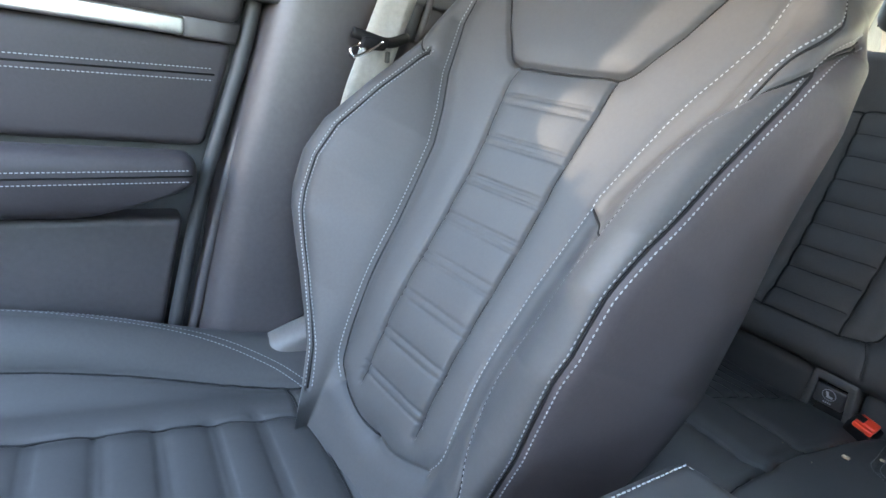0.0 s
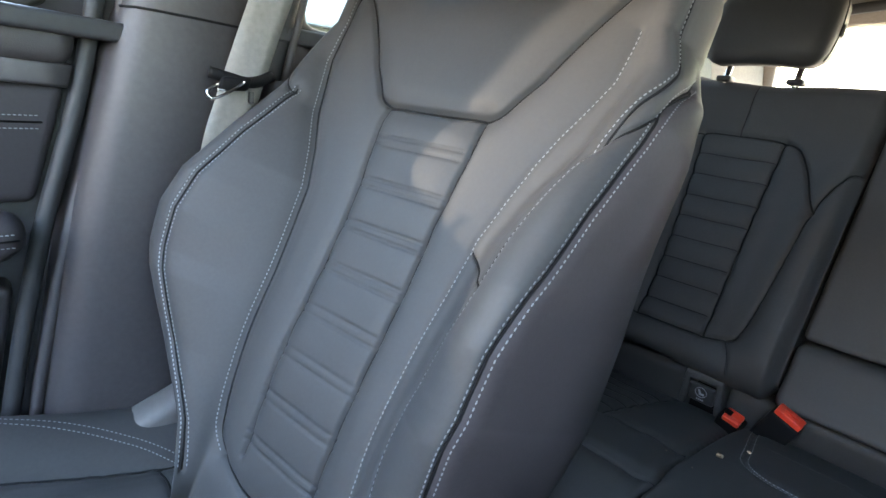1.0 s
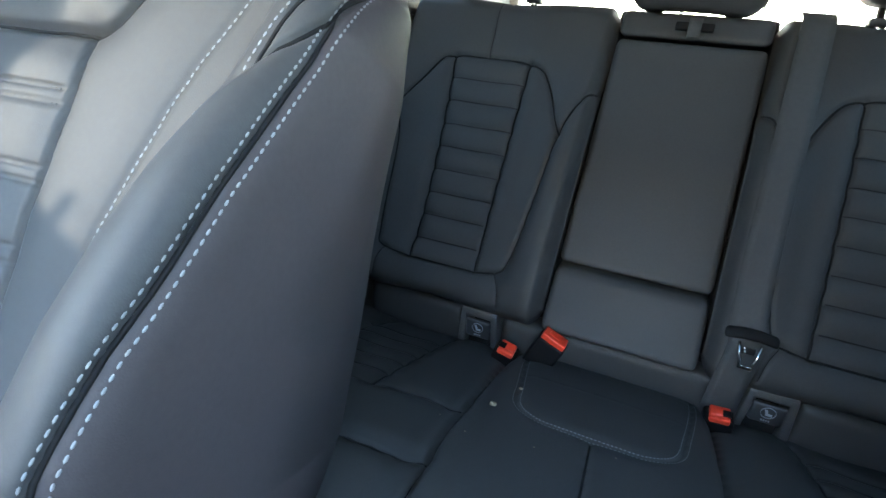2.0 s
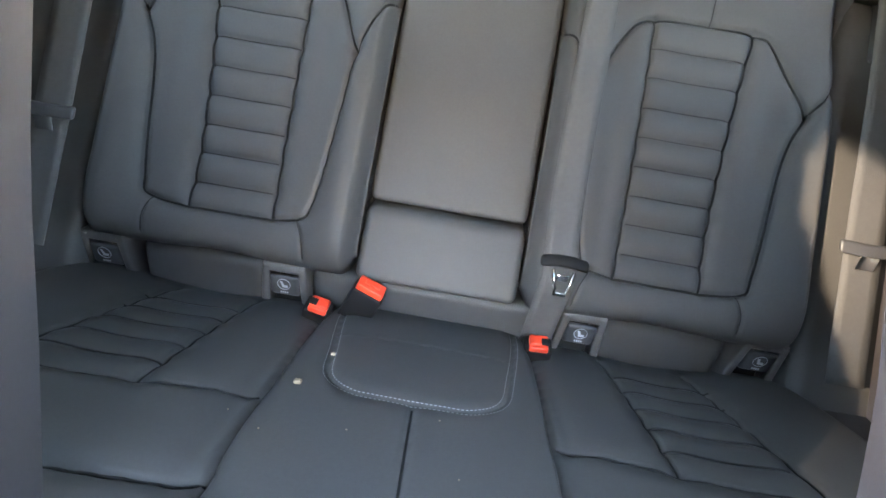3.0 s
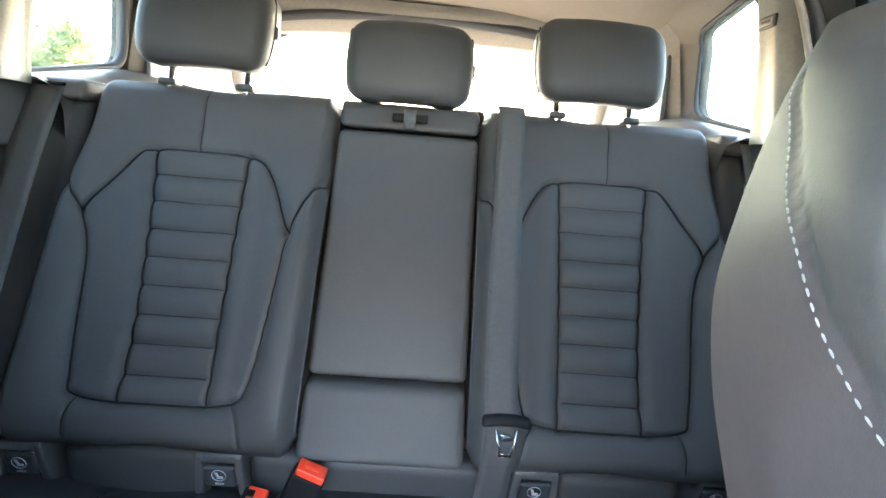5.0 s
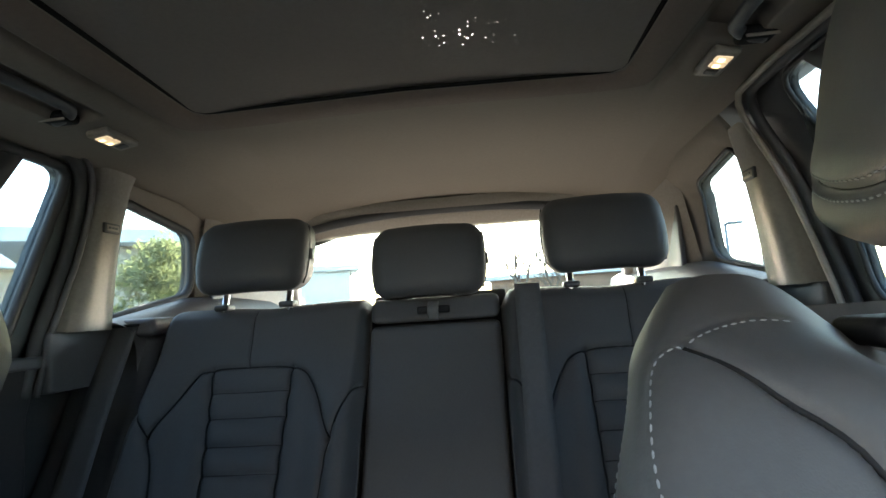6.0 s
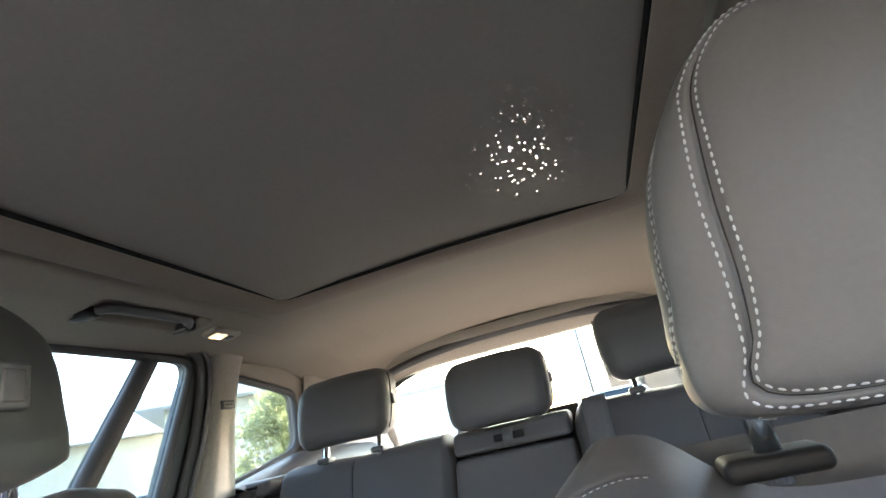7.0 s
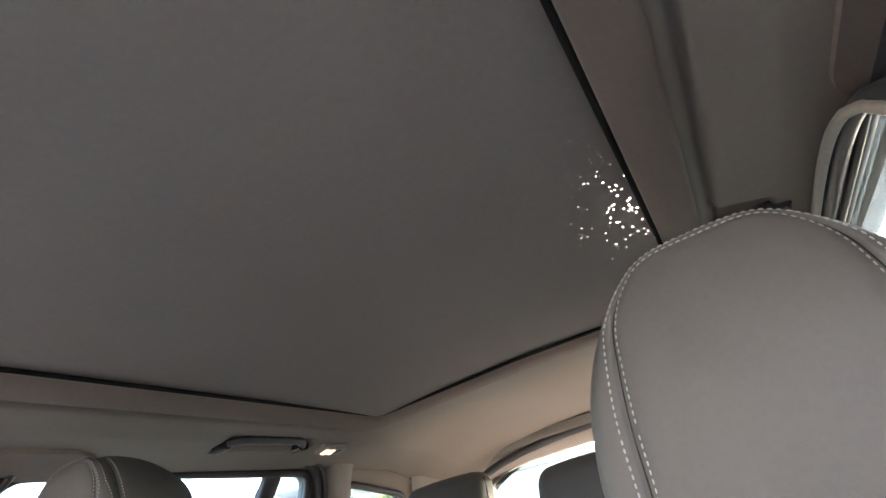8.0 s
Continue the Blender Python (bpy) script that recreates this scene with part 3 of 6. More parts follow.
P = np.stack([BXg + jx + 0.024 - 0.046 * (np.clip(BYg, 0.9, 2.1) - 1.3), BYg + jy, blind_z(BXg, BYg)], -1)
I = np.arange(P.size // 3).reshape(BXg.shape)
Q = np.stack([I[:-1, :-1], I[1:, :-1], I[1:, 1:], I[:-1, 1:]], -1)
fine = (inner[:-1, :-1] & inner[1:, 1:])
holes = fine & (rngn.random(fine.shape) < 0.06)
flatP = P.reshape(-1, 3)
V, F, V2, F2 = [], [], [], []
for q in Q[holes]:
    k = len(V)
    c = flatP[q].mean(0)
    sc = rngn.uniform(0.2, 0.5)
    V += [tuple(c + (flatP[i] - c) * sc) for i in q]
    F.append((k, k + 1, k + 2, k + 3))
    m = len(V2)
    V2 += [tuple(flatP[i]) for i in q] + V[-4:]
    F2 += [(m + i, m + (i + 1) % 4, m + 4 + (i + 1) % 4, m + 4 + i) for i in range(4)]
blind = obj("blind", *join((flatP, Q[~holes]), (V2, F2)), BLIND, sunroof, "dark woven sunroof blind")
tagged(obj("pinhole_faces", V, F, PINHOLE, blind, "tiny sunlit pinholes in the weave", smooth=False), kind="stuff")
# outer roof skin with the glass panel in it
V, F = [], []
OUT = [(-0.66, 0.72), (0.60, 0.72), (0.60, 2.75), (-0.66, 2.75)]
INN = [(-0.40, 0.82), (0.40, 0.82), (0.40, 2.07), (-0.40, 2.07)]
for z in (1.30, 1.33):
    V += [(x, y, z) for x, y in OUT] + [(x, y, z) for x, y in INN]
for i in range(4):
    j = (i + 1) % 4
    F += [(i, j, 4 + j, 4 + i), (8 + i, 12 + i, 12 + j, 8 + j), (i, 8 + i, 8 + j, j), (4 + i, 4 + j, 12 + j, 12 + i)]
roofskin = obj("roof_skin", V, F, PAINT, None, smooth=False)
tagged(roofskin, "grey painted outer roof skin", "roof", kind="structure")
V = [(x, y, z) for z in (1.31, 1.316) for x, y in INN]
gp = obj("glass_panel", V, [(0, 1, 2, 3), (7, 6, 5, 4)], PRIVACY, sunroof, "tinted glass roof panel", smooth=False)
gp.visible_shadow = False

# bars added out of view to stop light leaking under the roof skin
for k, (size, at) in enumerate((((1.4, 0.05, 0.16), (0, 2.70, 1.24)), ((0.06, 2.05, 0.14), (-0.655, 1.72, 1.272)), ((0.045, 2.05, 0.13), (0.580, 1.72, 1.272)), ((1.4, 0.05, 0.14), (0, 0.73, 1.25)))):
    q = obj("roof_gap_bar", *rbox(size, 0.006, 2, at), PAINT)
    tagged(q, "unseen painted bar that closes a roof gap against light", "roof rail", kind="structure")

# ---- floor, cargo floor, tailgate, windscreen ----
floor = obj("floor", *rbox((1.38, 3.2, 0.04), 0.004, 2, (0, 1.45, 0.0)), CARPET)
tagged(floor, "black carpeted car floor", "floor", kind="structure")
cargo = obj("cargo_floor", *rbox((1.2, 0.8, 0.03), 0.006, 2, (0, 2.62, 0.42)), CARPET)
tagged(cargo, "black carpeted luggage floor behind the rear seat", "floor", kind="structure")

# unseen cover, added for the sunlight it bounces to the ceiling
cover = thing("bounce_cover", (0, 2.6, 0.86), "unseen dark fabric cover added behind the rear seat for bounced light", "luggage cover")
COVER = material("dark_cover_cloth", (0.03, 0.027, 0.024), 0.85, grain=("weave", 1500), bump=(0.3, 0.0006), spread=0.1)
obj("cloth", *rbox((1.02, 0.52, 0.006), 0.0025, 3, (0, 2.585, 0.872), deform=lambda x, y, z: (x, y, z - 0.006 * math.cos(x * 3) + 0.004 * math.sin(y * 9))), COVER, cover)
obj("end_bar", *rbox((1.04, 0.03, 0.022), 0.009, 4, (0, 2.85, 0.870)), PLASTIC, cover)
obj("cassette", *sweep([(-0.52, 2.325, 0.862), (0.52, 2.325, 0.862)], ring(0.022, 14), (0, 0, 1)), PLASTIC, cover, "dark roller cassette")

tail = thing("tailgate", (0, 2.8, 0.4), "dark tailgate frame round the rear window", "tailgate", kind="structure")


def tail_y(z):
    return 2.66 + (1.12 - z) * 1.0


REAR_OUT = rounded([(-0.62, 0.55), (0.62, 0.55), (0.56, 1.19), (-0.56, 1.19)], 0.05)
REAR_IN = rounded([(-0.53, 0.86), (0.53, 0.86), (0.47, 1.105), (0.3, 1.125), (-0.3, 1.125), (-0.47, 1.105)], [0.05, 0.05, 0.06, 0.1, 0.1, 0.06])
n = 160
A, B0 = resample(REAR_OUT, n, 0), resample(REAR_IN, 900, 0)
ca = np.arctan2(*(A - A.mean(0)).T)
cb = np.arctan2(*(B0 - B0.mean(0)).T)
B = np.array([B0[np.argmin(np.abs((cb - a + math.pi) % (2 * math.pi) - math.pi))] for a in ca])
V, F = [], []
for off in (0, 0.06):
    for ringpts in (A, B):
        V += [(x, tail_y(z) + off, z) for x, z in ringpts]
for i in range(n):
    j = (i + 1) % n
    F += [(i, j, n + j, n + i), (2 * n + i, 3 * n + i, 3 * n + j, 2 * n + j), (n + i, n + j, 3 * n + j, 3 * n + i), (i, 2 * n + i, 2 * n + j, j)]
obj("frame", V, F, PILLAR, tail)
g = obj("window_rear", [(x, tail_y(z) + 0.04, z) for x, z in REAR_IN] + [(x, tail_y(z) + 0.044, z) for x, z in REAR_IN], [tuple(range(len(REAR_IN))), tuple(range(2 * len(REAR_IN) - 1, len(REAR_IN) - 1, -1))], PRIVACY, smooth=False)
g.visible_shadow = False
tagged(g, "clear rear window glass of the car", "window", kind="structure")
lip = smooth_path([(-0.50, 2.60, 1.085), (-0.37, 2.615, 1.133), (-0.19, 2.62, 1.158), (0.0, 2.62, 1.164), (0.19, 2.62, 1.158), (0.37, 2.615, 1.133), (0.50, 2.60, 1.085)], 0.02)
obj("header_trim", *sweep(lip, [(-0.006, -0.011), (0.006, -0.011), (0.007, 0.011), (-0.007, 0.011)], (0, 1, 0)), PLASTIC, tail, "dark arched trim above the rear window")
obj("lower_panel", *rbox((1.3, 0.05, 0.55), 0.01, 3, (0, 3.2, 0.30)), PLASTIC, tail)

# windscreen, dashboard and scuttle close the cabin ahead of the seats
g = obj("windscreen", [(-0.66, -0.35, 0.80), (0.66, -0.35, 0.80), (0.58, 0.74, 1.2), (-0.58, 0.74, 1.2)], [(0, 1, 2, 3)], GLASS, smooth=False)
g.visible_shadow = False
tagged(g, "sloping clear windscreen", "window", kind="structure")
dash = obj("dashboard", *rbox((1.34, 0.55, 0.55), 0.08, 5, (0, -0.05, 0.52)), PLASTIC_SOFT)
tagged(dash, "dark soft-touch dashboard below the windscreen", "dashboard")
bulk = obj("bulkhead", *rbox((1.4, 0.06, 0.86), 0.004, 2, (0, -0.3, 0.40)), PLASTIC)
tagged(bulk, "dark bulkhead ahead of the dashboard", "wall", kind="structure")

# board added out of sight behind and below the bench to block stray light
board = obj("bench_light_block", *rbox((1.36, 0.03, 0.44), 0.006, 2, (0, 2.15, 0.23)), CARPET)
tagged(board, "unseen black carpeted board that blocks light behind the rear bench", "board", kind="structure")
for sx in (-1, 1):
    q = obj("bench_side_filler", *rbox((0.13, 0.72, 0.32), 0.03, 4, (sx * 0.622, 1.74, 0.18)), PLASTIC_SOFT)
    tagged(q, "dark plastic sill trim beside the rear bench", "sill trim", "sill trims", kind="structure")


# ---- rear bench ----
def path_sheet(us, profile, push, n=None):
    """A Sheet whose columns follow a profile in (y, z); push(U, V, y, z) gives the padding along its normal and dx."""
    L = smooth_path(profile, 0.0035)
    d = np.r_[0, np.cumsum(np.linalg.norm(np.diff(L, axis=0), axis=1))]
    t = np.gradient(L, d, axis=0)
    t /= np.linalg.norm(t, axis=1, keepdims=True)
    # outward: to the left of the way for a profile that climbs with the front at -y
    nrm = np.stack([-t[:, 1], t[:, 0]], 1)
    vs = d[:: max(1, len(d) // n)] if n else d

    def fn(U, V):
        y, z = np.interp(V, d, L[:, 0]), np.interp(V, d, L[:, 1])
        ny, nz = np.interp(V, d, nrm[:, 0]), np.interp(V, d, nrm[:, 1])
        p, dx = push(U, V, y, z)
        return np.stack([U + dx, y + ny * p, z + nz * p], -1)

    sh = Sheet(us, vs, fn)
    sh.flip = 1.0
    sh.L, sh.d = L, d
    return sh


def step01(x, a, b):
    t = np.clip((x - a) / (b - a), 0, 1)
    return t * t * (3 - 2 * t)


def v_of_z(sh, z, lo=0.0):
    k = sh.d >= lo
    return float(np.interp(z, sh.L[k, 1][: np.argmax(sh.L[k, 1]) + 1], sh.d[k][: np.argmax(sh.L[k, 1]) + 1]))


def v_of_y(sh, y):
    k = np.argmin(sh.L[:, 0])
    return float(np.interp(y, sh.L[k:, 0], sh.d[k:]))


# -- cushion --
cush_profile = [(1.40, 0.12), (1.395, 0.26), (1.405, 0.35), (1.428, 0.405), (1.475, 0.436), (1.55, 0.433), (1.70, 0.405), (1.85, 0.370), (1.93, 0.347), (1.99, 0.322)]


def cush_push(U, V, y, z):
    a = np.abs(U)
    p = 0.012 * (1 - step01(a, 0.135, 0.165)) + 0.008 * step01(a, 0.40, 0.50)
    p = p - 0.05 * step01(a, 0.525, 0.575) ** 2
    p = p - 0.006 * np.exp(-(((a - 0.335) / 0.06) ** 2)) * step01(y, 1.6, 1.7)
    return p, 0 * U


sh = path_sheet(np.linspace(-0.57, 0.57, 330), cush_profile, cush_push)
vy = lambda y: v_of_y(sh, y)
lines = []
for s in (-1, 1):
    sh.seam([(s * 0.156, vy(1.97)), (s * 0.156, vy(1.85)), (s * 0.149, vy(1.70)), (s * 0.146, vy(1.6)), (s * 0.138, vy(1.53)), (s * 0.136, vy(1.47)), (s * 0.136, vy(1.47) - 0.12)], 0.011, 0.004, 0.008, 0.022)
    # insert edges and cross seams
    sh.seam([(s * 0.262, vy(1.95)), (s * 0.266, vy(1.80)), (s * 0.268, vy(1.668))], 0.0045, 0.0032, 0.004, 0.014)
    sh.seam([(s * 0.385, vy(1.95)), (s * 0.40, vy(1.80)), (s * 0.415, vy(1.668))], 0.0045, 0.0032, 0.004, 0.014)
    sh.seam([(s * 0.154, vy(1.672)), (s * 0.27, vy(1.664)), (s * 0.42, vy(1.664)), (s * 0.56, vy(1.66))], 0.003, 0.0025, 0.003, 0.014)
    sh.seam([(s * 0.145, vy(1.545)), (s * 0.25, vy(1.54)), (s * 0.56, vy(1.54))], 0.005, 0.003, 0.006, 0.016)
    for y in (1.71, 1.755, 1.80, 1.845, 1.89):
        sh.seam([(s * 0.268, vy(y)), (s * 0.40, vy(y))], 0.0012, 0.0036, 0.0028, 0.015, curved=False)
pad = [(-0.125, vy(1.96)), (-0.118, vy(1.88)), (-0.103, vy(1.78)), (-0.092, vy(1.715)), (-0.065, vy(1.688)), (-0.03, vy(1.684)), (0.03, vy(1.684)), (0.065, vy(1.688)), (0.095, vy(1.715)), (0.108, vy(1.78)), (0.122, vy(1.88)), (0.128, vy(1.96))]
sh.seam(pad, 0.003, 0.0025, 0.003, 0.012)
sh.seam([(-0.11, vy(1.825)), (0, vy(1.83)), (0.115, vy(1.825))], 0.0016, 0.002)
sh.seam([(0.002, vy(1.672)), (0.004, vy(1.58)), (0.008, vy(1.46)), (0.008, vy(1.46) - 0.15)], 0.003, 0.0025, 0.002, 0.01)
sh.press()
bench = thing("rear_bench_cushion", (0, 1.7, 0.1), "black leather rear bench seat cushion with stitched panels", "seat cushion")
cu, cv = sh.cells(sh.U), sh.cells(sh.V)
edge = np.interp(cv, [vy(1.47), vy(1.53), vy(1.6), vy(1.7), vy(1.85)], [0.136, 0.138, 0.146, 0.149, 0.156])
mid = np.abs(cu) < edge
insert = (np.abs(cu) > 0.266) & (np.abs(cu) < 0.40) & (cv > vy(1.664))
front = ~mid & (cv < vy(1.54))
padm = mid & (cv > vy(1.683) + 0.0) & (np.abs(cu) < np.interp(cv, [vy(1.683), vy(1.70), vy(1.78), vy(1.96)], [0.0, 0.08, 0.105, 0.126]))
obj("centre_pad", *sh.piece(padm), LEATHER, bench, "stitched centre seat pad")
obj("centre_cushion", *sh.piece(mid & ~padm), LEATHER, bench)
for s in (-1, 1):
    m = np.sign(cu) == s
    obj("front_roll", *sh.piece(front & m), LEATHER, bench)
    obj("insert", *sh.piece(insert & m), LEATHER, bench, "fluted leather insert")
    obj("outer_cushion", *sh.piece(~mid & ~front & ~insert & m), LEATHER, bench)
obj("seam_shade", *sh.shade_tube(sh.seam_paths[:-3] + sh.seam_paths[-1:], 0.0014), SEAM, bench)
st = [sh.stitches(pad, shift=0.0045, lift=0.0007), sh.stitches(pad, shift=-0.0055, lift=0.0007)]
tagged(obj("stitching", *join(*st), THREAD, bench, "pale double stitching"), kind="stuff")


# -- backrests --
def back_y(z):
    return 1.972 + (z - 0.473) * 0.51


back_profile = [(2.03, 0.385), (1.985, 0.389), (1.955, 0.402), (1.944, 0.425), (1.954, 0.455)] + [(back_y(z), z) for z in (0.50, 0.56, 0.64, 0.72, 0.80, 0.86)] + [(back_y(0.897), 0.897), (2.200, 0.913), (2.222, 0.923), (2.26, 0.926), (2.30, 0.915)]


def outer_push(U, V, y, z):
    a = np.abs(U)
    c = a - 0.327
    p = 0.026 * step01(np.abs(c), 0.10, 0.175) * (1 - step01(z, 0.70, 0.86)) * step01(z, 0.40, 0.5) - 0.006 * np.exp(-((c / 0.07) ** 2))
    e = np.minimum(a - 0.124, 0.531 - a)
    p = p - 0.03 * (1 - np.clip(e / 0.022, 0, 1)) ** 2
    return p, 0 * U


outl = [(0.531, 0.757), (0.482, 0.712), (0.462, 0.65), (0.447, 0.50), (0.428, 0.472), (0.327, 0.468), (0.222, 0.472), (0.199, 0.50), (0.183, 0.62), (0.176, 0.697), (0.214, 0.782), (0.243, 0.812), (0.30, 0.8195), (0.36, 0.8195), (0.413, 0.816), (0.437, 0.80), (0.482, 0.712)]
for s, where in ((-1, "right"), (1, "left")):
    us = np.linspace(0.122, 0.533, 190) if s > 0 else np.linspace(-0.533, -0.122, 190)
    sh = path_sheet(us, back_profile, outer_push)
    vz = lambda z: v_of_z(sh, z, 0.05)
    mp = lambda pts: [(s * x, vz(z)) for x, z in pts]
    sh.seam(mp(outl[1:9] + [outl[9]]), 0.0055, 0.0036, 0.004, 0.014)
    sh.seam(mp(outl[9:]), 0.0055, 0.0036, 0.003, 0.014)
    sh.seam(mp([(0.533, 0.765), (0.51, 0.738), (0.482, 0.712)]), 0.005, 0.0034, 0.003, 0.012)
    sh.seam(mp([(0.124, 0.782), (0.15, 0.752), (0.176, 0.697)]), 0.005, 0.0034, 0.003, 0.012)
    sh.seam(mp([(0.34, 0.82), (0.342, 0.86), (0.345, 0.895)]) + [(s * 0.346, vz(0.91) + 0.02)], 0.002, 0.0022)
    sh.seam(mp([(0.407, 0.817), (0.392, 0.70), (0.380, 0.56), (0.379, 0.469)]), 0.005, 0.0032, 0.004, 0.012)
    sh.seam(mp([(0.259, 0.817), (0.259, 0.70), (0.257, 0.56), (0.254, 0.469)]), 0.005, 0.0032, 0.004, 0.012)
    sh.seam(mp([(0.43, 0.472), (0.437, 0.45), (0.438, 0.42)]), 0.0034, 0.003)
    sh.seam(mp([(0.218, 0.472), (0.203, 0.45), (0.197, 0.42)]), 0.0034, 0.003)
    rows_z = [0.779, 0.739, 0.697, 0.657, 0.617, 0.577, 0.538, 0.499]
    for z in rows_z:
        sh.seam(mp([(0.262, z), (float(np.interp(z, [0.46, 0.56, 0.70, 0.82], [0.379, 0.380, 0.392, 0.407])) - 0.003, z)]), 0.0036, 0.0036, 0.0045, 0.014, curved=False)
    sh.press()
    cu, cv = np.abs(sh.cells(sh.U)), sh.cells(sh.V)
    zc = np.interp(cv, sh.d, sh.L[:, 1])
    past = cv > vz(0.897)
    lo = np.interp(zc, [0.46, 0.70, 0.82], [0.2545, 0.259, 0.259])
    hi = np.interp(zc, [0.46, 0.56, 0.70, 0.82], [0.379, 0.380, 0.392, 0.407])
    ins = (cu > lo) & (cu < hi) & (zc > 0.4685) & (zc < 0.8185) & ~past & (cv > vz(0.4685))
    oin = np.interp(zc, [0.468, 0.48, 0.50, 0.62, 0.697, 0.782, 0.8195], [0.23, 0.21, 0.199, 0.183, 0.176, 0.214, 0.27])
    oout = np.interp(zc, [0.468, 0.48, 0.50, 0.65, 0.712, 0.80, 0.8195], [0.42, 0.44, 0.447, 0.462, 0.482, 0.437, 0.40])
    face = (cu > oin) & (cu < oout) & (zc > 0.4685) & (zc < 0.819) & ~past & (cv > vz(0.4685)) & ~ins
    seat = thing("car_seat", (s * 0.327, 2.0, 0.39), "black leather rear seat backrest with ribbed insert and piped seams", "seat", "rear seats")
    obj("shell_cover", *sh.piece(~face & ~ins), LEATHER, seat)
    obj("face_panel", *sh.piece(face & (cu < 0.32)), LEATHER, seat)
    obj("face_panel", *sh.piece(face & (cu >= 0.32)), LEATHER, seat)
    bounds = [0.8185] + rows_z + [0.4685]
    for k in range(len(bounds) - 1):
        obj("rib_panel", *sh.piece(ins & (zc < bounds[k]) & (zc >= bounds[k + 1])), LEATHER, seat)
    obj("seam_shade", *join(sh.shade_tube(sh.seam_paths[:4] + sh.seam_paths[5:7], 0.0019), sh.shade_tube(sh.seam_paths[4:5] + sh.seam_paths[7:], 0.0009)), SEAM, seat)
    obj("back_board", *rbox((0.41, 0.03, 0.52), 0.01, 3, (s * 0.327, 2.17, 0.655), turn=None, deform=lambda x, y, z: (x, y + z * 0.51 + 0.0, z)), CARPET, seat)

# centre armrest panel with the lower and upper blocks
centre = thing("folding_armrest", (0, 2.0, 0.4), "smooth black leather folded-up centre armrest between the rear backrests", "armrest")


def slab(name, z0, z1, w0, w1, proud, parent, label="", r=0.012):
    h = z1 - z0

    def bend(x, y, z):
        f = (z + h / 2) / h
        zz = z0 + f * h
        return (x * (w0 + (w1 - w0) * f) / w0, y + back_y(zz) + proud + 0.04 - 0.0 * x, zz)

    return obj(name, *rbox((w0, 0.08, h), r, 5, deform=bend), LEATHER, parent, label)


obj("back_board", *rbox((0.27, 0.02, 0.54), 0.006, 3, (0, 2.17, 0.66), deform=lambda x, y, z: (x, y + z * 0.51, z)), CARPET, centre)
slab("armrest_panel", 0.508, 0.872, 0.236, 0.238, 0.008, centre, "flat armrest face")
slab("lower_block", 0.405, 0.503, 0.238, 0.236, 0.0, centre, r=0.012)
slab("top_block", 0.877, 0.921, 0.238, 0.240, 0.004, centre, r=0.012)
loop = obj("pull_loop", *sweep(smooth_path([(0, 2.186, 0.912), (0, 2.172, 0.905), (0, 2.166, 0.893), (0, 2.17, 0.88)], 0.004), flat(0.02, 0.002), (1, 0, 0)), BELT, centre, "black webbing pull loop")
obj("latch_plate", *rbox((0.06, 0.008, 0.014), 0.003, 3, (0.0, 2.177, 0.898)), BUCKLE, centre, "black plastic latch plate")

# lower valance between cushion and backrests
val = thing("valance", (0, 1.99, 0.3), "black leather strip between the bench cushion and backrests", "seat trim")
for x0, x1 in ((-0.455, -0.26), (-0.19, 0.185), (0.265, 0.45)):
    obj("strip", *rbox((x1 - x0, 0.06, 0.10), 0.018, 5, ((x0 + x1) / 2, 2.002, 0.345), deform=lambda x, y, z: (x, y - z * 0.12, z)), LEATHER, val)

# child-seat anchor covers
def anchor(x, dz=0.0):
    a = thing("anchor_cover", (x, 1.96, 0.3), "black plastic child-seat anchor flap in a dark grey frame", "anchor cover", "anchor covers")
    for e in (-1, 1):
        obj("frame_side", *rbox((0.013, 0.05, 0.095), 0.004, 4, (x + e * 0.030, 1.985, 0.345 + dz), deform=lambda X, Y, Z, e=e: (X - e * Z * 0.08, Y - Z * 0.2, Z)), ANCHOR_GREY, a, "dark grey frame side")
    obj("frame_top", *rbox((0.066, 0.05, 0.016), 0.005, 4, (x, 1.977, 0.388 + dz)), ANCHOR_GREY, a)
    flap = obj("flap", *rbox((0.046, 0.012, 0.038), 0.006, 4, (x, 1.962, 0.357 + dz), deform=lambda X, Y, Z: (X, Y - Z * 0.25, Z)), PLASTIC, a, "black flap with a printed seat symbol")
    obj("recess", *rbox((0.047, 0.01, 0.03), 0.003, 3, (x, 1.99, 0.317 + dz)), SEAM, a)
    loop = [(x + 0.0098 * math.cos(q), 1.9545 - 0.0098 * math.sin(q) * 0.25, 0.361 + dz + 0.0098 * math.sin(q)) for q in np.linspace(0, 2 * math.pi, 28, endpoint=False)]
    obj("symbol_ring", *sweep(loop, flat(0.0010, 0.0006), (0, 1, 0.25), closed=True), WHITE_MARK, flap)
    obj("symbol_seat", *rbox((0.004, 0.001, 0.010), 0.0004, 2, (x - 0.0022, 1.9543, 0.3615 + dz), deform=lambda X, Y, Z: (X - Z * 0.35, Y - Z * 0.25, Z)), WHITE_MARK, flap)
    obj("symbol_seat", *rbox((0.009, 0.001, 0.004), 0.0004, 2, (x + 0.0015, 1.9553, 0.3575 + dz)), WHITE_MARK, flap)
    for k in range(4):
        obj("mark_bar", *rbox((0.0022, 0.001, 0.0028), 0.0003, 2, (x + (k - 1.5) * 0.0032, 1.958, 0.346 + dz)), WHITE_MARK, flap)
    return a


for x, dz in ((-0.503, 0.008), (-0.226, 0.007), (0.226, 0.011), (0.494, 0.017)):
    anchor(x, dz)


